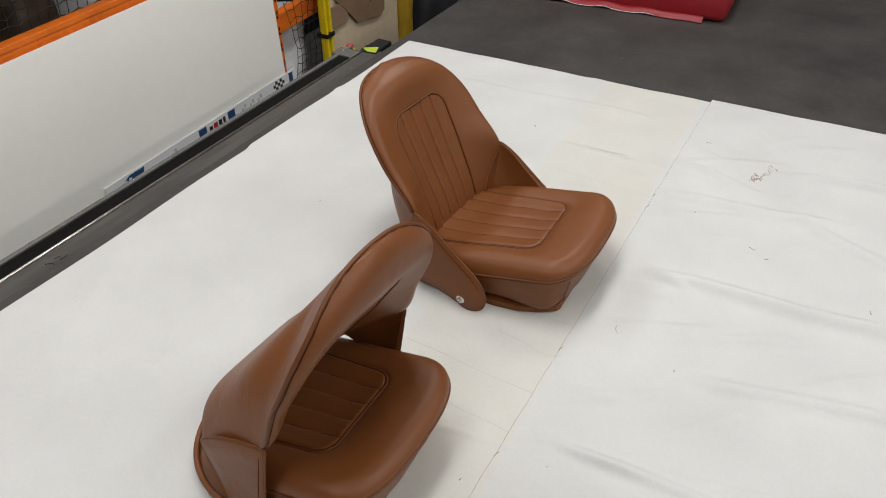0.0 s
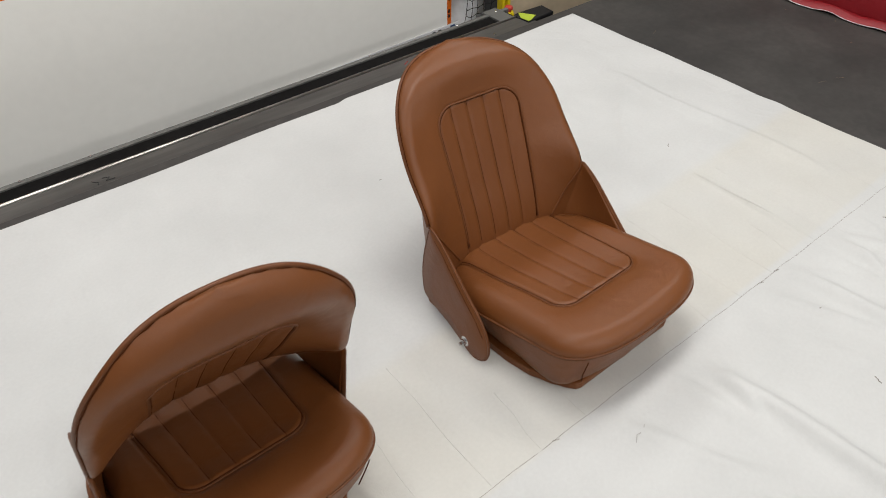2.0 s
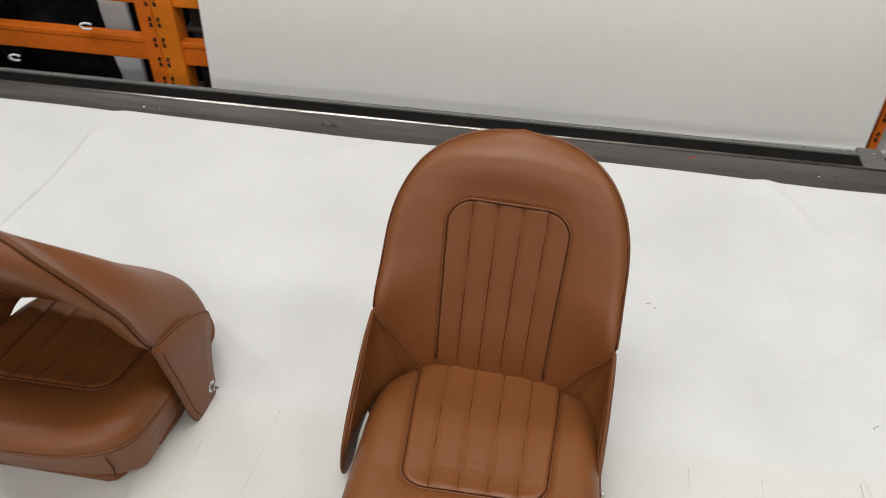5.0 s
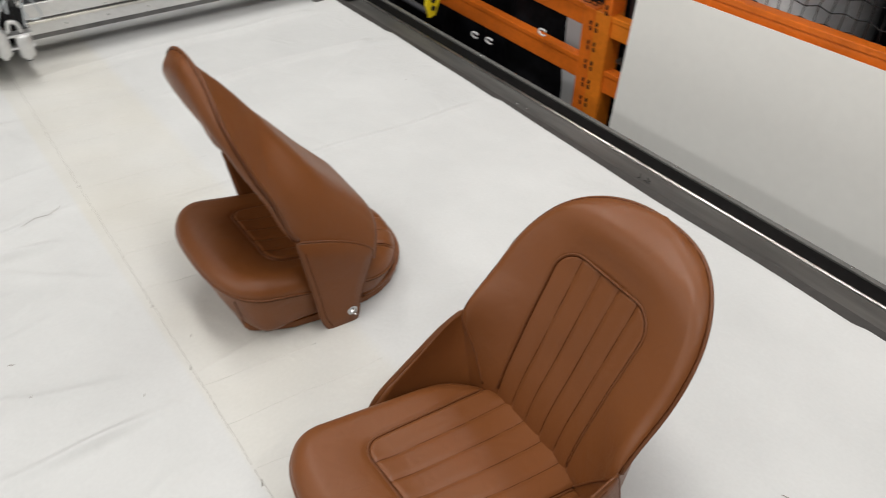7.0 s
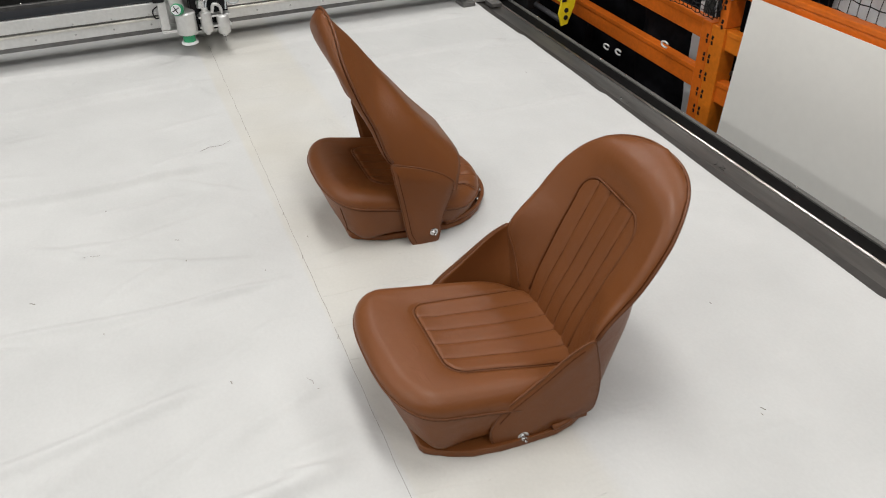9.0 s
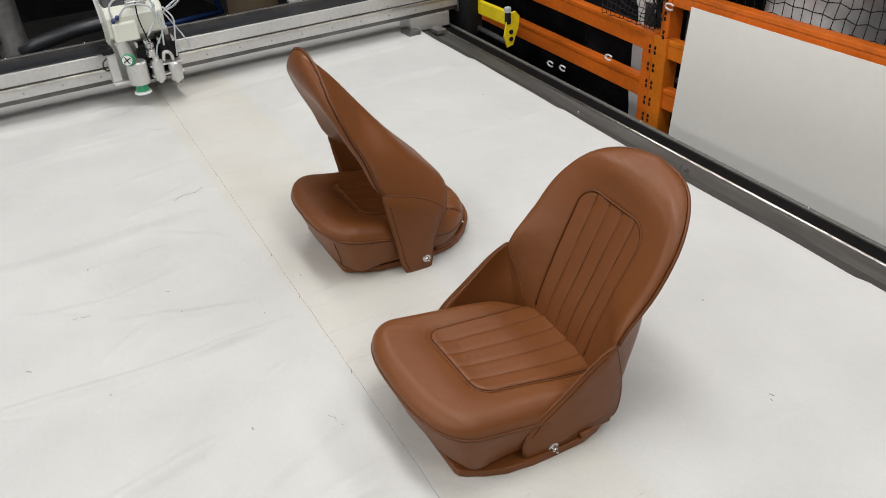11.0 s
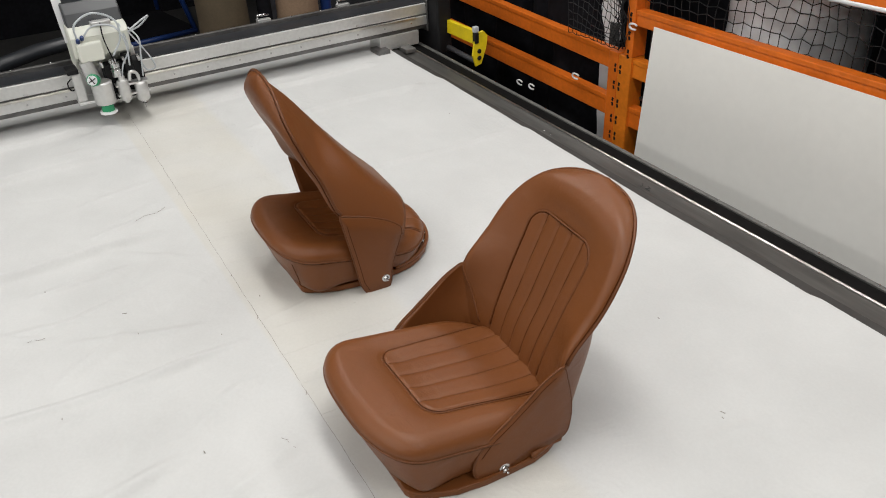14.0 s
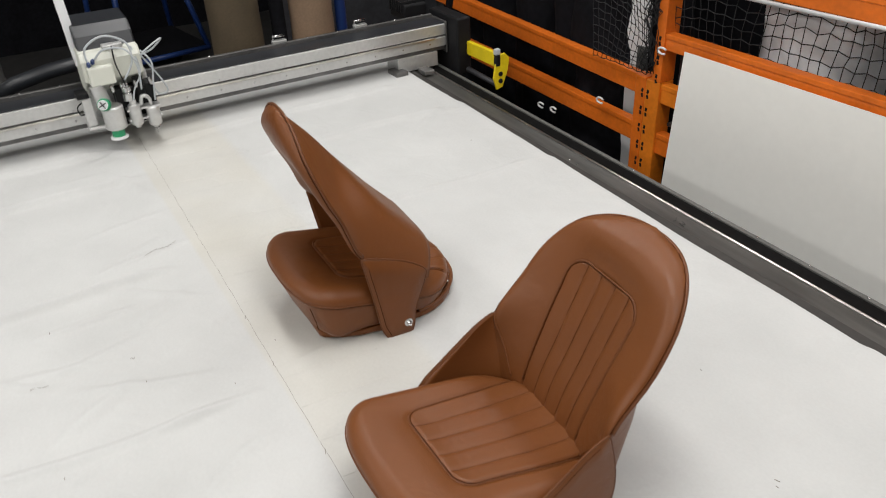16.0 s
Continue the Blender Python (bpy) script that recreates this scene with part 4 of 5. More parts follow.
# netting on the rack
def net(name, x0, x1, z0, z1, cell, y, sag, label):
    lines = []
    nx, nz = int((x1 - x0) / cell), int((z1 - z0) / cell)

    def knot(i, j):
        """One knot of the slack mesh: it droops, wanders and pulls its cells askew."""
        x, z = x0 + i * cell, z0 + j * cell
        loose = min(1.0, j / 4)
        jx = 0.22 * cell * noise.noise(Vector((i * 7.3, j * 3.1, 2.0)))
        jz = 0.22 * cell * noise.noise(Vector((i * 5.1, j * 6.7, 8.0)))
        return (x + loose * sag * noise.noise(Vector((x * 4, z * 4, 1.0))) + jx, y + 0.02 * noise.noise(Vector((x * 3, z * 3, 5.0))),
                z + loose * 1.4 * sag * noise.noise(Vector((x * 3, z * 3, 9.0))) + jz + (0.22 * cell if (i + j) % 2 else 0.0))

    for i in range(nx + 1):
        lines.append([knot(i, j) for j in range(nz + 1)])
    for j in range(nz + 1):
        lines.append([knot(i, j) for i in range(nx + 1)])
    return tagged(part(name, tubes(name, lines, 0.0021, NET_CORD, 4)), label, "net")


net("rack_net", -1.10, 1.57, 0.335, 0.80, 0.044, 2.165, 0.05, "black cord netting hung across the rack")
net("rack_net", -1.52, -1.14, 0.15, 0.80, 0.030, 2.08, 0.06, "black cord netting bunched at the rack post")
net("rack_net", 1.66, 1.98, -0.5, 0.30, 0.05, 2.10, 0.05, "black cord netting hung below the rack beam")
knot_lines = []
for k in range(14):
    knot_lines.append([(-1.165 + 0.035 * random.uniform(-1, 1) + 0.02 * math.sin(t * 0.9 + k), 2.085 + 0.008 * math.sin(t + k), 0.16 + 0.55 * t / 12) for t in range(13)])
tagged(part("knotted_net", tubes("knotted_net", knot_lines, 0.0022, NET_CORD, 4)), "bunched black net cord at the rack post", "net")

# ---- gantry of the cutter ----
gantry = thing("cutter_gantry", "aluminium gantry beam of the cutting machine across the table", "cutter gantry", m=pose(-2.25, 0, 0))


def gantry_part(name, a, b, mat, label="", bevel=0.003, parent=None):
    return part(name, box(name, a, b, mat, bevel), parent or gantry, label)


body = gantry_part("beam", (-0.15, -1.6, 0.156), (0, 1.69, 0.212), ALUMINIUM, "brushed aluminium beam")
gantry_part("guide_rail", (-0.145, -1.6, 0.146), (-0.004, 1.69, 0.157), RAIL_STEEL, "dark guide groove")
gantry_part("lower_beam", (-0.15, -1.6, 0.098), (0.004, 1.69, 0.147), ALUMINIUM)
# added dark strip: shade in the gap below the beam, put into colour
gantry_part("under_rail", (-0.14, -1.6, 0.074), (-0.012, 1.69, 0.099), RAIL_STEEL, "dark strip standing in for the shaded gap under the beam")
gantry_part("linear_rail", (0.0, -1.6, 0.140), (0.012, 1.62, 0.151), RAIL_BRIGHT, "polished linear rail", 0.002)
gantry_part("top_belt", (-0.135, -1.6, 0.211), (-0.012, 1.69, 0.217), SMOKE, "black toothed belt", 0.001)
gantry_part("rear_lip", (-0.155, -1.6, 0.20), (-0.135, 1.69, 0.236), RAIL_STEEL)
for i in range(20):
    part("screw", SCREW, gantry, m=pose(-0.145, -1.5 + 0.165 * i, 0.236))
    part("screw", SCREW, gantry, m=pose(0.004, -1.45 + 0.16 * i, 0.120, 0, 90, 0))
    part("screw", SCREW, gantry, m=pose(-0.004, -1.45 + 0.16 * i, 0.165, 0, 90, 0))
for cy in (-0.95, 0.83, 1.27):
    cl = gantry_part("clamp", (-0.165, cy - 0.035, 0.236), (-0.135, cy + 0.035, 0.250), ALUMINIUM, "small aluminium clamp", 0.002)
    part("clamp_pin", tube("clamp_pin", [(-0.15, cy - 0.03, 0.25), (-0.15, cy - 0.03, 0.27), (-0.15, cy + 0.03, 0.268)], 0.006, STEEL, 8), cl)
gantry_part("carriage", (-0.13, 1.40, -0.002), (-0.004, 1.64, 0.074), ALUMINIUM, "aluminium end carriage")
gantry_part("carriage_foot", (-0.05, 1.36, -0.004), (0.05, 1.43, 0.022), RAIL_STEEL, "steel carriage foot")
gantry_part("carriage_foot", (0.02, 1.50, -0.006), (0.10, 1.56, 0.016), RAIL_STEEL, "steel carriage foot")
gantry_part("end_plate", (-0.15, 1.69, 0.06), (0.006, 1.70, 0.225), RAIL_STEEL, "steel end plate")
house = gantry_part("drive_housing", (-0.20, 1.702, -0.05), (0.10, 1.79, 0.255), BLACK_PLASTIC, "matt black drive housing", 0.012)
for i in range(6):
    gantry_part("cooling_fin", (-0.36 + 0.025 * i, 1.55, 0.24), (-0.348 + 0.025 * i, 1.70, 0.30), BLACK_PLASTIC, "", 0.002)
gantry_part("motor", (-0.37, 1.56, 0.20), (-0.20, 1.70, 0.285), BLACK_PLASTIC, "black motor block", 0.01)
# yellow guard bracket
guard = thing("safety_bracket", "yellow painted steel safety bracket at the gantry's end", "bracket", m=pose(-2.16, 1.74, 0.004))
part("arm", box("arm", (0.0, 0.02, 0.055), (0.34, 0.045, 0.125), YELLOW, 0.003), guard)
part("plate", slab("plate", [(-0.045, 0.03), (-0.025, 0.14), (0.022, 0.148), (0.048, 0.12), (0.04, 0.06), (0.008, -0.022), (-0.026, -0.03)], 0.012, YELLOW, "x", 0.002, pose(0.345, 0, 0)), guard)
part("sensor_cap", box("sensor_cap", (0.335, -0.035, 0.145), (0.36, -0.005, 0.175), CABLE_GREY, 0.006), guard, "pale grey sensor cap")
part("sensor", box("sensor", (0.336, -0.032, 0.09), (0.362, -0.008, 0.145), BLACK_PLASTIC, 0.003), guard)
for z in (0.012, 0.048):
    part("bolt", lathe("bolt", [(0, 0.006), (0.010, 0.006), (0.012, 0.003), (0.012, 0)], BLACK_PLASTIC, 14), guard, m=pose(0.357, -0.005, z, 0, 90, 0))
part("bumper_tube", tube("bumper_tube", [(0.05, 0.0, -0.01), (0.33, 0.0, -0.02)], 0.014, GREY_CLOTH, 10), guard, "dark bumper tube")

# ---- cutting head on the gantry ----
head = thing("tool_carriage", "cream tool carriage with tool cylinders, hoses and green ring", "cutting machine", m=pose(-2.16, 0.012, 0.0))


def turned(name, x, y, prof, mat, label="", n=24, parent=None):
    return part(name, lathe(name, prof, mat, n), parent or head, label, pose(x, y, 0))


part("mount_plate", box("mount_plate", (-0.086, -0.11, 0.10), (-0.03, 0.14, 0.30), ALUMINIUM, 0.003), head)
part("casing", slab("casing", [(-0.125, 0.25), (-0.03, 0.245), (0.06, 0.315), (0.075, 0.40), (0.055, 0.435), (-0.125, 0.445)], 0.235, CREAM_PLASTIC, "y", 0.010, pose(0, -0.115, 0)), head, "cream plastic casing")
part("cover", slab("cover", [(-0.18, 0.40), (0.03, 0.436), (0.01, 0.485), (-0.03, 0.522), (-0.18, 0.535)], 0.225, SMOKE, "y", 0.008, pose(0, -0.108, 0)), head, "smoked dark cover")
part("front_block", box("front_block", (0.03, -0.10, 0.30), (0.095, 0.0, 0.38), CREAM_PLASTIC, 0.008), head)
part("manifold", box("manifold", (0.03, -0.02, 0.435), (0.07, 0.06, 0.452), ALUMINIUM, 0.003), head)
# added black block: the dark gap between cylinders and casing, put into colour
part("tool_plate", box("tool_plate", (-0.03, -0.015, 0.105), (0.052, 0.145, 0.262), BLACK_PLASTIC, 0.004), head, "black block standing in for the dark gap behind the cylinders")
turned("spindle", 0.08, -0.045, [(0, 0.21), (0.038, 0.21), (0.044, 0.204), (0.044, 0.118), (0.040, 0.112), (0, 0.112)], ALUMINIUM, "grey tool cylinder", 28)
turned("spindle_ring", 0.08, -0.045, [(0, 0.112), (0.026, 0.112), (0.026, 0.078), (0, 0.078)], GREEN, "green ring", 24)
turned("foot_disc", 0.08, -0.045, [(0, 0.078), (0.034, 0.078), (0.036, 0.075), (0.036, 0.068), (0.03, 0.066), (0, 0.066)], SIGN_WHITE, "white foot disc", 28)
part("snout", lathe("snout", [(0, 0.09), (0.026, 0.09), (0.028, 0.08), (0.028, 0.0), (0, 0.0)], ALUMINIUM, 20), head, "grey angled snout", pose(0.075, -0.065, 0.215, 12, 0, 0))
part("snout_ring", lathe("snout_ring", [(0, 0.03), (0.020, 0.03), (0.025, 0.026), (0.026, 0.0), (0, 0.0)], GREEN, 20), head, "green end ring", pose(0.095, -0.070, 0.225, 0, 75, -20))
part("snout_cap", lathe("snout_cap", [(0, 0.0015), (0.008, 0.0015), (0.010, 0.004), (0.013, 0.004), (0.014, 0.001), (0.017, 0.001), (0.018, 0.004), (0.020, 0.004), (0.021, 0)], SIGN_WHITE, 20), head, "white slotted ring face", pose(0.124, -0.081, 0.233, 0, 75, -20))
for turn in (0, 90):
    part("face_slot", box("face_slot", (-0.0018, -0.0165, 0.0015), (0.0018, 0.0165, 0.0046), BLACK_PLASTIC, 0), head, m=pose(0.124, -0.081, 0.233, 0, 75, -20) @ Matrix.Rotation(radians(turn + 30), 4, "Z"))
turned("tool_cylinder", 0.085, 0.04, [(0, 0.215), (0.014, 0.215), (0.014, 0.20), (0.024, 0.196), (0.026, 0.19), (0.026, 0.115), (0.022, 0.11), (0.012, 0.108), (0.012, 0.098), (0, 0.098)], ALUMINIUM, "silver tool cylinder")
turned("tool_cylinder", 0.085, 0.112, [(0, 0.18), (0.012, 0.18), (0.024, 0.176), (0.028, 0.17), (0.028, 0.10), (0.024, 0.094), (0.012, 0.092), (0.012, 0.082), (0.008, 0.078), (0, 0.078)], ALUMINIUM, "silver tool cylinder")
turned("needle", 0.085, 0.112, [(0, 0.08), (0.0025, 0.08), (0.0022, 0.058), (0, 0.052)], STEEL, "steel needle", 8)
turned("collar", 0.085, 0.112, [(0, 0.092), (0.012, 0.092), (0.012, 0.079), (0, 0.079)], BLACK_PLASTIC, "black collar", 14)
turned("adjuster", 0.07, 0.03, [(0, 0.29), (0.012, 0.29), (0.013, 0.275), (0.020, 0.272), (0.021, 0.255), (0.015, 0.25), (0.022, 0.245), (0.022, 0.215), (0, 0.215)], STEEL, "steel adjuster", 14)
turned("damper", 0.05, 0.085, [(0, 0.30), (0.020, 0.30), (0.021, 0.295), (0.021, 0.22), (0, 0.22)], BLACK_PLASTIC, "black damper", 18)
for cz in (0.128, 0.172):
    part("clamp", box("clamp", (0.05, 0.008, cz), (0.098, 0.146, cz + 0.008), ALUMINIUM, 0.002), head, "silver clamp")
for by in (-0.02, 0.02, 0.075, 0.135):
    part("valve", lathe("valve", [(0, 0.03), (0.006, 0.03), (0.009, 0.026), (0.009, 0.0), (0, 0.0)], STEEL, 12), head, "small steel valve", pose(0.06, by, 0.262, 10, 20, 0))
part("bracket", box("bracket", (0.02, -0.150, 0.13), (0.06, -0.110, 0.255), ALUMINIUM, 0.006), head, "side sensor bracket")
part("base_plate", box("base_plate", (-0.03, -0.150, 0.118), (0.07, -0.02, 0.130), ALUMINIUM, 0.003), head, "grey base plate")
part("sensor", box("sensor", (0.0, -0.165, 0.255), (0.072, -0.118, 0.278), BLACK_PLASTIC, 0.004), head)


def hose(pts, r, mat, label=""):
    keys = np.array(pts, float)
    t = np.linspace(0, len(pts) - 1, 8 * len(pts))
    k = np.arange(len(pts))
    line = np.stack([smooth_keys(t, k, keys[:, i]) for i in range(3)], 1)
    return part("hose", tube("hose", line, r, mat, 6), head, label)


hose([(0.085, -0.09, 0.395), (0.09, -0.085, 0.46), (0.09, -0.01, 0.495), (0.09, 0.07, 0.455), (0.10, 0.075, 0.38), (0.10, 0.03, 0.31)], 0.0045, CABLE_GREY, "grey air hose")
hose([(0.085, -0.07, 0.40), (0.10, -0.02, 0.445), (0.10, 0.06, 0.43), (0.11, 0.09, 0.36), (0.105, 0.085, 0.26)], 0.004, CABLE_GREY, "grey air hose")
hose([(0.07, 0.13, 0.40), (0.06, 0.19, 0.43), (0.05, 0.215, 0.435), (0.05, 0.17, 0.40), (0.05, 0.12, 0.385)], 0.004, CABLE_GREY, "grey air hose")
hose([(0.06, 0.10, 0.42), (0.08, 0.14, 0.35), (0.09, 0.18, 0.27), (0.09, 0.19, 0.225), (0.085, 0.155, 0.22), (0.08, 0.14, 0.25)], 0.0035, CABLE_GREY, "grey air hose")
hose([(0.07, 0.12, 0.41), (0.09, 0.15, 0.36), (0.10, 0.14, 0.29), (0.095, 0.13, 0.20)], 0.004, CABLE_GREY, "grey air hose")
hose([(0.085, 0.112, 0.178), (0.088, 0.105, 0.215), (0.09, 0.08, 0.225), (0.09, 0.07, 0.19)], 0.008, ALUMINIUM, "silver pipe bend")
hose([(0.08, 0.015, 0.45), (0.09, 0.012, 0.38), (0.088, 0.03, 0.28)], 0.003, BLACK_PLASTIC, "black cable")
hose([(0.04, -0.135, 0.24), (0.05, -0.17, 0.22), (0.045, -0.165, 0.185), (0.03, -0.14, 0.18)], 0.003, BLACK_PLASTIC, "black cable")
hose([(0.06, 0.09, 0.43), (0.085, 0.10, 0.33), (0.088, 0.06, 0.26), (0.086, 0.045, 0.21)], 0.0035, CABLE_GREY, "grey air hose")
for fy, fz in ((-0.088, 0.385), (-0.07, 0.395)):
    part("hose_fitting", lathe("hose_fitting", [(0, 0.02), (0.006, 0.02), (0.008, 0.016), (0.008, 0), (0, 0)], BLUE_STEEL, 12), head, "blue hose fitting", pose(0.08, fy, fz, 0, 40, 0))
strap_pts = [(-0.10, 0.36), (-0.105, 0.45), (-0.108, 0.55), (-0.112, 0.64), (-0.108, 0.74), (-0.095, 0.86), (-0.09, 1.0), (-0.10, 1.3), (-0.10, 2.1)]
sv, sf = [], []
for k, (y, z) in enumerate(strap_pts):
    bend = 0.03 * math.sin(z * 5)
    sv += [(-0.07 + bend, y - 0.024, z), (-0.07 + bend, y + 0.012, z + 0.008), (-0.066 + bend, y + 0.012, z + 0.008), (-0.066 + bend, y - 0.024, z)]
    if k:
        a, b = 4 * (k - 1), 4 * k
        sf += [(a + i, a + (i + 1) % 4, b + (i + 1) % 4, b + i) for i in range(4)]
part("cable_strap", as_mesh("cable_strap", sv, sf, SIGN_WHITE, False), head, "white flat cable strap")

# ---- far end of the table: stop button, tape, red cushion ----
stop = thing("emergency_stop", "red and yellow emergency stop button beside the rail", "stop button", m=pose(1.443, 1.582, -0.085))
part("base", lathe("base", [(0, 0.028), (0.020, 0.028), (0.024, 0.02), (0.027, 0), (0.027, -0.06), (0, -0.06)], YELLOW, 20), stop, "yellow base")
part("button", lathe("button", [(0, 0.052), (0.014, 0.050), (0.018, 0.045), (0.018, 0.038), (0.012, 0.034), (0.012, 0.028), (0, 0.028)], RED_PLASTIC, 20), stop, "red mushroom button")
box_end = thing("rail_end_cap", "grey rail end block with lime hazard tape", "rail end", m=pose(1.275, 1.460, 0, 0, 0, -2))
part("block", box("block", (0.0, 0.0, -0.30), (0.070, 0.108, -0.008), LIP_GREY, 0.003), box_end, "light grey end block")
part("cover", slab("cover", [(0.086, -0.068), (0.232, -0.058), (0.236, 0.012), (0.110, 0.020), (0.078, 0.012)], 0.10, BLACK_PLASTIC, "z", 0.004, pose(0, 0, -0.109)), box_end, "black end cover")
part("tape", slab("tape", [(0.089, -0.064), (0.100, -0.064), (0.148, -0.044), (0.108, 0.017), (0.084, -0.026)], 0.001, LIME, "z", 0, pose(0, 0, -0.0088)), box_end, "lime green tape")


def padded(name, a, b, r, mat):
    bm = bmesh.new()
    add_box(bm, a, b, r)
    me = bm_mesh(name, bm, mat, True)
    return me


cush = thing("red_cushion", "red vinyl upholstered cushion lying on the table", "cushion", m=pose(2.33, 0.08, -0.006, 0, 0, 2))
part("cover", padded("cover", (0.03, 0, 0), (0.85, 1.25, 0.17), 0.035, RED_VINYL), cush)
vs, fs = [], []
for i in range(60):
    y = 0.10 + 1.1 * i / 59
    w = 0.006 * math.sin(i * 0.55) * min(1, i / 20)
    for px, pz in ((0.045, 0.030), (0.022, 0.018 + w), (-0.002 + w, 0.003 + max(0, w))):
        vs.append((px, y, pz))
    for px, pz in ((-0.002 + w, 0.0055 + max(0, w)), (0.024, 0.021 + w), (0.045, 0.034)):
        vs.append((px, y, pz))
for i in range(59):
    for k in range(6):
        a, b = i * 6 + k, i * 6 + (k + 1) % 6
        fs.append((a, b, b + 6, a + 6))
part("flap", as_mesh("flap", vs, fs, RED_VINYL), cush, "loose red vinyl hem")
part("thread", tube("thread", [(-0.0025 + 0.006 * math.sin(i * 0.55) * min(1, i / 20), 0.10 + 1.1 * i / 59, 0.006 + max(0, 0.006 * math.sin(i * 0.55) * min(1, i / 20))) for i in range(12, 60)], 0.0012, SIGN_WHITE, 5), cush, "white backing edge")

# ---- things beyond the rack's end ----
ladder = thing("folded_ladder", "yellow folded fibreglass ladder leaning beside the rack", "ladder", m=pose(1.875, 2.03, FLOOR))
for dx, dy in ((-0.017, 0.0), (0.004, 0.02), (0.022, 0.0)):
    part("stile", box("stile", (dx - 0.009, dy - 0.02, 0), (dx + 0.009, dy + 0.02, 1.9), YELLOW, 0.004), ladder)
for z in (0.62, 0.92):
    part("clip", box("clip", (-0.034, -0.028, z), (0.038, 0.045, z + 0.022), BLACK_PLASTIC, 0.003), ladder, "black clip")
ply = thing("plywood_sheet", "pale plywood sheet leaning behind the table", "plywood", m=pose(1.90, 2.07, FLOOR))
part("panel", box("panel", (0.0, 0, 0), (0.78, 0.018, 1.5), PLYWOOD, 0.002), ply)
template = thing("cardboard_template", "brown cardboard pattern with handwritten marks hung on plywood", "template", m=pose(0, 2.05, 0))
part("sheet", slab("sheet", [(2.02, -0.10), (2.10, -0.17), (2.21, -0.285), (2.45, -0.325), (2.50, -0.30), (2.55, 0.3), (2.0, 0.3)], 0.006, CARDBOARD, "y", 0.001), template)
for k in range(9):
    part("written_bar", box("written_bar", (2.30 + 0.017 * (k % 3), -0.0012, -0.25 + 0.022 * k), (2.306 + 0.017 * (k % 3) + 0.03 * ((k * 7) % 3) / 3, 0.001, -0.245 + 0.022 * k), INK, 0), template)
wrapped_roll("yellow_drape", 2.80, 2.12, FLOOR, 0.10, 0.075, OCHRE, "yellow folded cloth hanging beside the plywood", "cloth", wrinkle=0.25)
wrapped_roll("dark_bin", 3.22, 2.2, FLOOR, -0.24, 0.24, GREY_CLOTH, "dark grey cloth bin behind the table", "bin", wrinkle=0.15)
wrapped_roll("red_bag", 3.02, 2.42, FLOOR, -0.14, 0.08, RED_VINYL, "red bag standing behind the dark bin", "bag", wrinkle=0.2)

tagged(part("cardboard_offcut", box("cardboard_offcut", (1.92, 2.052, -0.24), (2.12, 2.060, -0.12), TAN_ROLL, 0.001)), "light brown cardboard offcut hung on the plywood", "cardboard")

# ---- behind the gantry ----
for rx, ry, rr, z1, mat, lab in ((-3.45, 0.87, 0.155, 0.75, OLIVE_ROLL, "olive-brown cloth roll standing on end"), (-3.40, 1.125, 0.045, 0.7, DARK_CLOTH, "thin black cloth roll standing on end"),
                                 (-3.40, 1.345, 0.135, 0.75, TAN_ROLL, "tan cloth roll standing on end"), (-3.38, 1.535, 0.035, 0.7, BLUE_STEEL, "thin blue roll standing on end")):
    wrapped_roll("cloth_roll", rx, ry + 0.05, FLOOR, z1, rr, mat, lab, "cloth roll", group="cloth rolls behind the gantry", wrinkle=0.03)
trolley = thing("blue_trolley", "blue tubular steel trolley standing in the dark behind the machine", "trolley", m=pose(-5.6, 0.9, FLOOR, 0, 0, 8))
for pts in ([(0.3, -0.45, 0.30), (0.3, 0.25, 0.30)], [(-0.5, -0.45, 0.30), (-0.5, 0.25, 0.30)], [(0.3, 0.25, 0.30), (0.05, 0.12, 1.1)], [(0.3, -0.45, 0.30), (0.3, -0.40, 1.1)], [(-0.5, 0.25, 0.30), (-0.5, 0.2, 1.1)], [(-0.5, -0.45, 0.30), (-0.5, -0.4, 1.1)], [(0.3, -0.4, 1.0), (0.05, 0.12, 1.0)], [(0.3, -0.45, 0.30), (-0.5, -0.45, 0.30)], [(0.3, 0.25, 0.30), (-0.5, 0.25, 0.30)]):
    part("frame_tube", tube("frame_tube", pts, 0.022, BLUE_STEEL, 10), trolley)
for cx, cy in ((0.3, -0.45), (0.3, 0.25), (-0.5, -0.45), (-0.5, 0.25)):
    part("castor", lathe("castor", [(0, -0.02), (0.05, -0.02), (0.06, -0.012), (0.06, 0.012), (0.05, 0.02), (0, 0.02)], GREY_CLOTH, 18), trolley, "grey castor wheel", pose(cx, cy, 0.065, 90))
part("deck", box("deck", (-0.5, -0.45, 0.31), (0.3, 0.25, 0.33), DARK_CLOTH, 0.003), trolley)
post = thing("machine_stand", "grey machine stand with dark tubular arm behind the gantry", "machine stand", m=pose(-3.4, -0.44, FLOOR))
part("column", lathe("column", [(0, 1.25), (0.06, 1.25), (0.066, 1.2), (0.066, 0.9), (0.09, 0.85), (0.09, 0), (0, 0)], RAIL_STEEL, 24), post, "grey column")
part("arm", tube("arm", [(0.08, 0.02, 0.84), (0.10, 0.10, 0.88), (0.10, 0.28, 0.915), (0.10, 0.46, 0.93), (0.10, 0.55, 0.90), (0.10, 0.58, 0.75)], 0.040, SMOKE, 14), post, "dark grey tubular arm")
tagged(part("grey_partition", box("grey_partition", (-4.3, 1.50, FLOOR), (-4.25, 2.8, 1.6), GREY_CLOTH, 0.004)), "dark grey partition panel behind the cloth rolls", "partition", kind="structure")
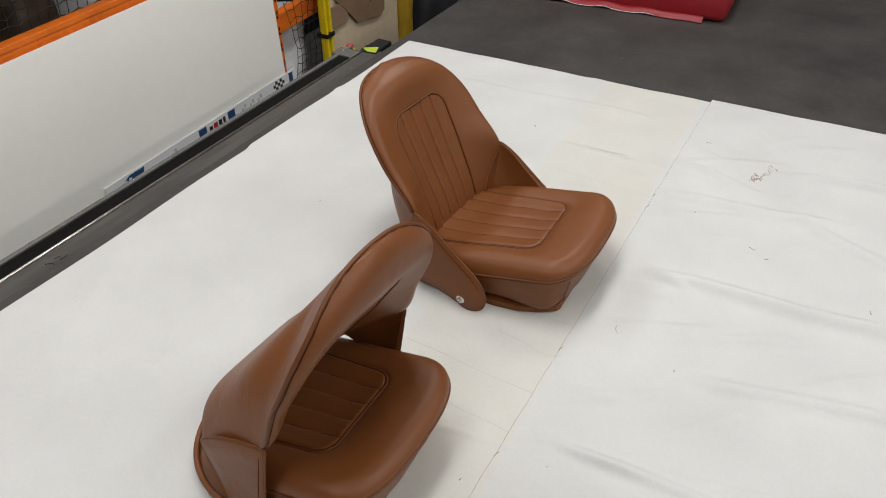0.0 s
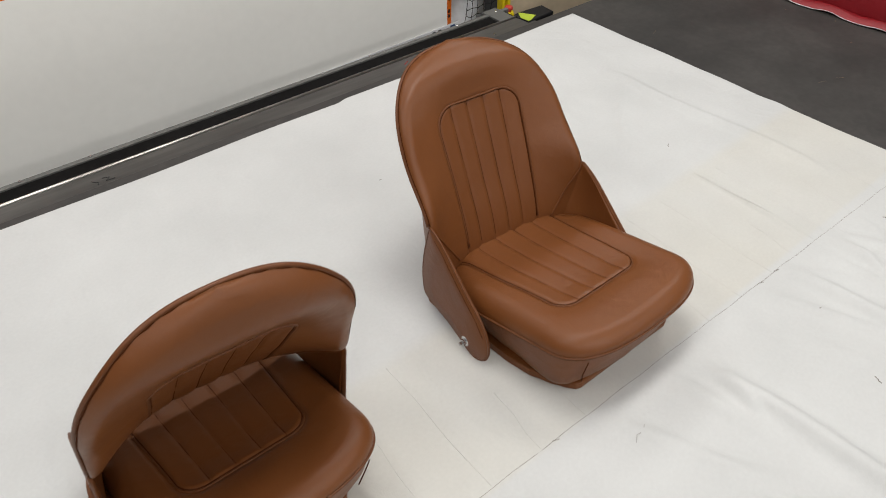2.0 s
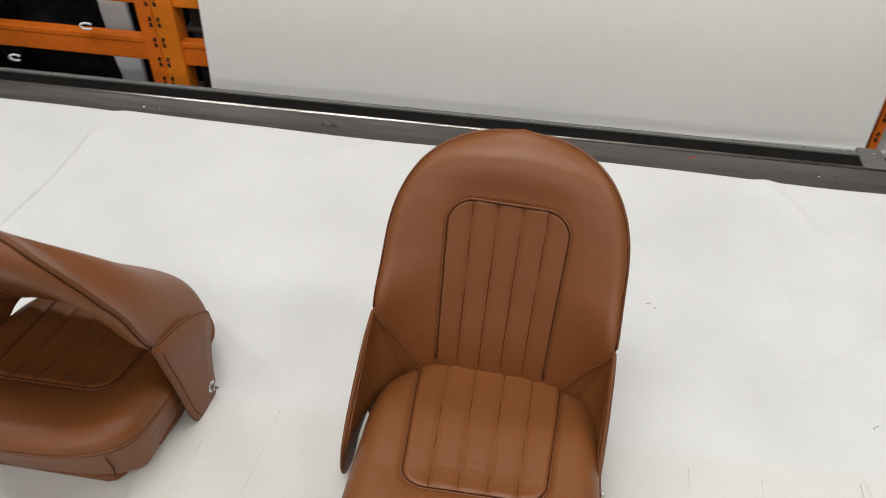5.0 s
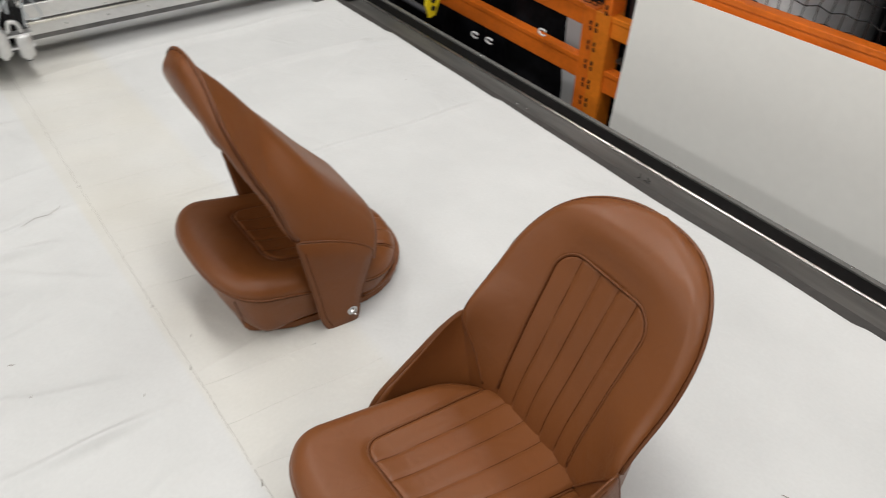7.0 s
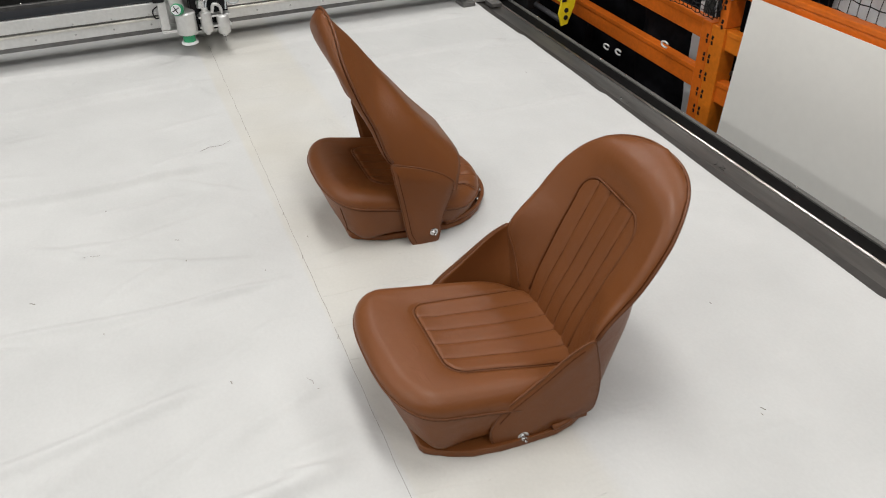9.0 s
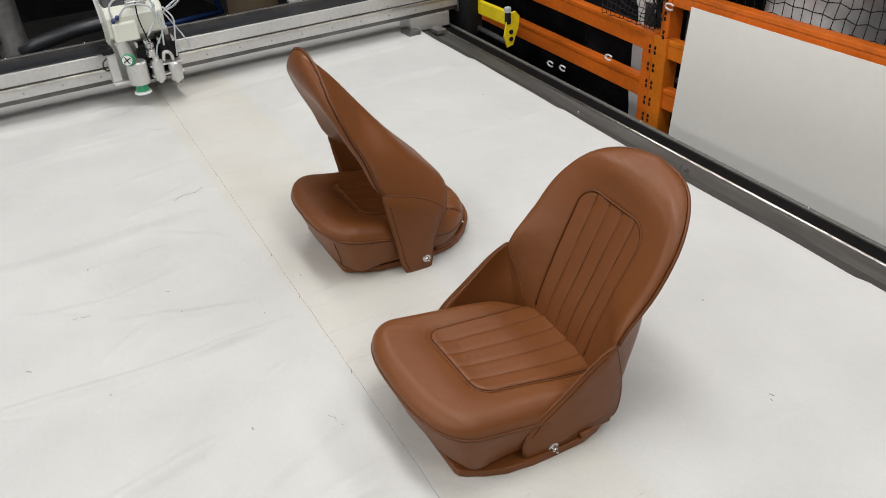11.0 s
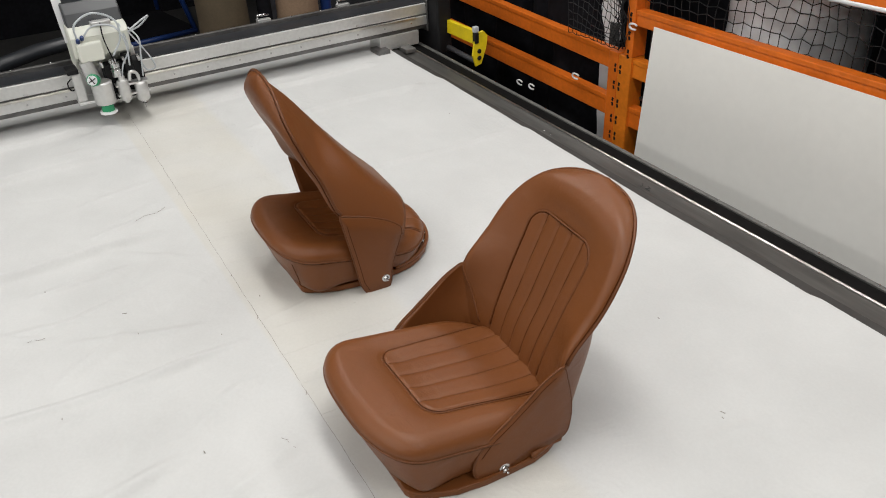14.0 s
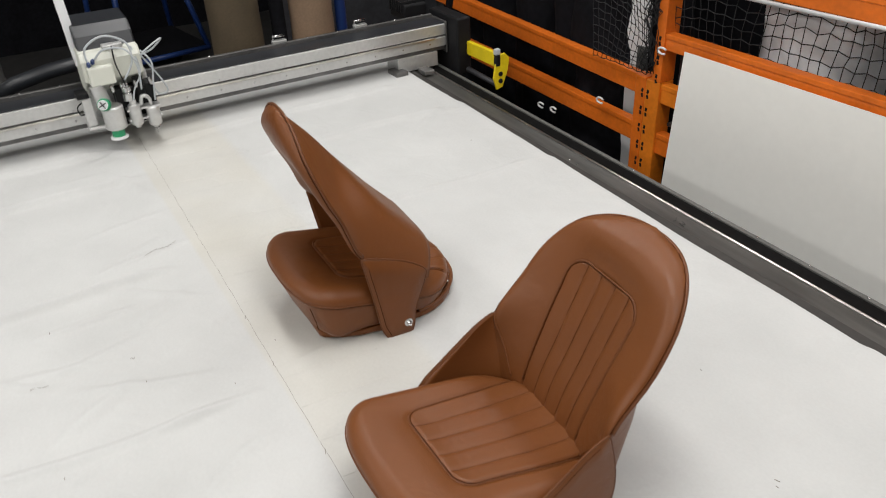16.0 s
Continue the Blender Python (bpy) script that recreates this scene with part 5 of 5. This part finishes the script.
# added black sheet in place of the unlit far end behind the gantry
tagged(part("backdrop_dark", box("backdrop_dark", (-7.4, -4.5, FLOOR), (-7.34, 3.1, 2.0), DARK_CLOTH, 0)), "black sheet standing in for the darkness at the workshop's far end", "curtain", kind="structure")

# ---- small marks on felt and rail ----
def scribble(name, pts, r, label, mat=INK):
    return tagged(part(name, tube(name, pts, r, mat, 5)), label, "mark")


for cx, cy, ln, ang in ((0.137, -0.105, 0.05, 20), (0.052, -0.277, 0.010, 10), (1.209, -0.103, 0.018, -60), (-0.457, -0.702, 0.016, 60), (-1.15, -0.10, 0.12, -70), (-0.61, -0.545, 0.045, 80), (0.611, -0.401, 0.014, -40),
                        (0.742, -0.163, 0.006, 0), (1.05, 0.50, 0.016, 40), (0.272, 0.928, 0.007, 0), (0.644, -0.355, 0.02, 70), (0.50, -0.686, 0.014, 20), (-0.467, 0.049, 0.007, 0), (-0.352, -0.104, 0.005, 0), (-0.476, -0.30, 0.006, 0),
                        (0.618, 0.789, 0.012, 30), (0.63, 0.775, 0.006, 0), (-0.609, -0.31, 0.012, 70), (-0.853, -0.489, 0.006, 0), (-1.303, 1.24, 0.008, 0), (-0.25, -0.537, 0.006, 0)):
    d = Vector((math.cos(radians(ang)), math.sin(radians(ang)), 0)) * ln / 2
    z = float(felt_height(np.array(cx), np.array(cy))) + 0.0004
    side = Vector((-d.y, d.x, 0)) * 0.2
    scribble("felt_mark", [Vector((cx, cy, z)) - d, Vector((cx, cy, z)) - d * 0.3 + side, Vector((cx, cy, z)) + d * 0.3 - side * 0.5, Vector((cx, cy, z)) + d], 0.0005 if ln > 0.02 else 0.0011, "small dark cut mark on the felt", THREAD)
def felt_z(x):
    return float(felt_height(np.array(x), np.array(seam_y(x))))


for kx in (0.0, 0.791, -0.37, 0.722, -1.257, -0.62):
    scribble("seam_knot", [(kx - 0.009, seam_y(kx) + 0.001, felt_z(kx)), (kx, seam_y(kx) - 0.002, felt_z(kx) + 0.001), (kx + 0.006, seam_y(kx) - 0.005, felt_z(kx))], 0.0009, "frayed dark thread at the felt seam", THREAD)
seam_pts = [(x, seam_y(x) + 0.0008 * math.sin(x * 40), float(felt_height(np.array(x), np.array(seam_y(x)))) + 0.0001) for x in np.linspace(-2.2, 1.53, 220)]
tagged(part("felt_seam", tube("felt_seam", seam_pts, 0.00045, THREAD, 4)), "thin dark seam between the two felt sheets", "seam")
rnd = random.Random(4)
for k in range(34):
    a = Vector((1.08 + rnd.uniform(-0.06, 0.06), -0.31 + rnd.uniform(-0.014, 0.014), 0))
    a.y -= (a.x - 1.08) * 0.5
    a.z = float(felt_height(np.array(a.x), np.array(a.y))) + 0.0003
    scribble("felt_smudge", [a, a + Vector((rnd.uniform(-0.015, 0.015), rnd.uniform(-0.012, 0.012), 0))], 0.0011, "brown smudge worn into the felt", TAN_ROLL)
scribble("ink_number", [(-0.352, 1.474, -0.0135), (-0.337, 1.456, -0.0135), (-0.342, 1.449, -0.0135)], 0.0015, "handwritten ink mark on the side plate")
scribble("ink_number", [(-0.322, 1.472, -0.0135), (-0.302, 1.464, -0.0135), (-0.317, 1.452, -0.0135), (-0.292, 1.450, -0.0135)], 0.0015, "handwritten ink mark on the side plate")
scribble("red_paint_mark", [(0.775, 1.437, -0.0135), (0.797, 1.449, -0.0135)], 0.002, "small red paint mark on the side plate", RED_PRINT)

for k in range(26):
    sx, sy = rnd.uniform(1.62, 3.2), rnd.uniform(-1.1, 1.3)
    ang = rnd.uniform(0, 3.1)
    ln = rnd.choice((0.003, 0.003, 0.004, 0.03))
    scribble("sheet_speck", [(sx, sy, -0.0056), (sx + ln * math.cos(ang), sy + ln * math.sin(ang), -0.0056)], 0.0012 if ln < 0.01 else 0.0004, "pale speck on the dark conveyor sheet", TAN_ROLL)
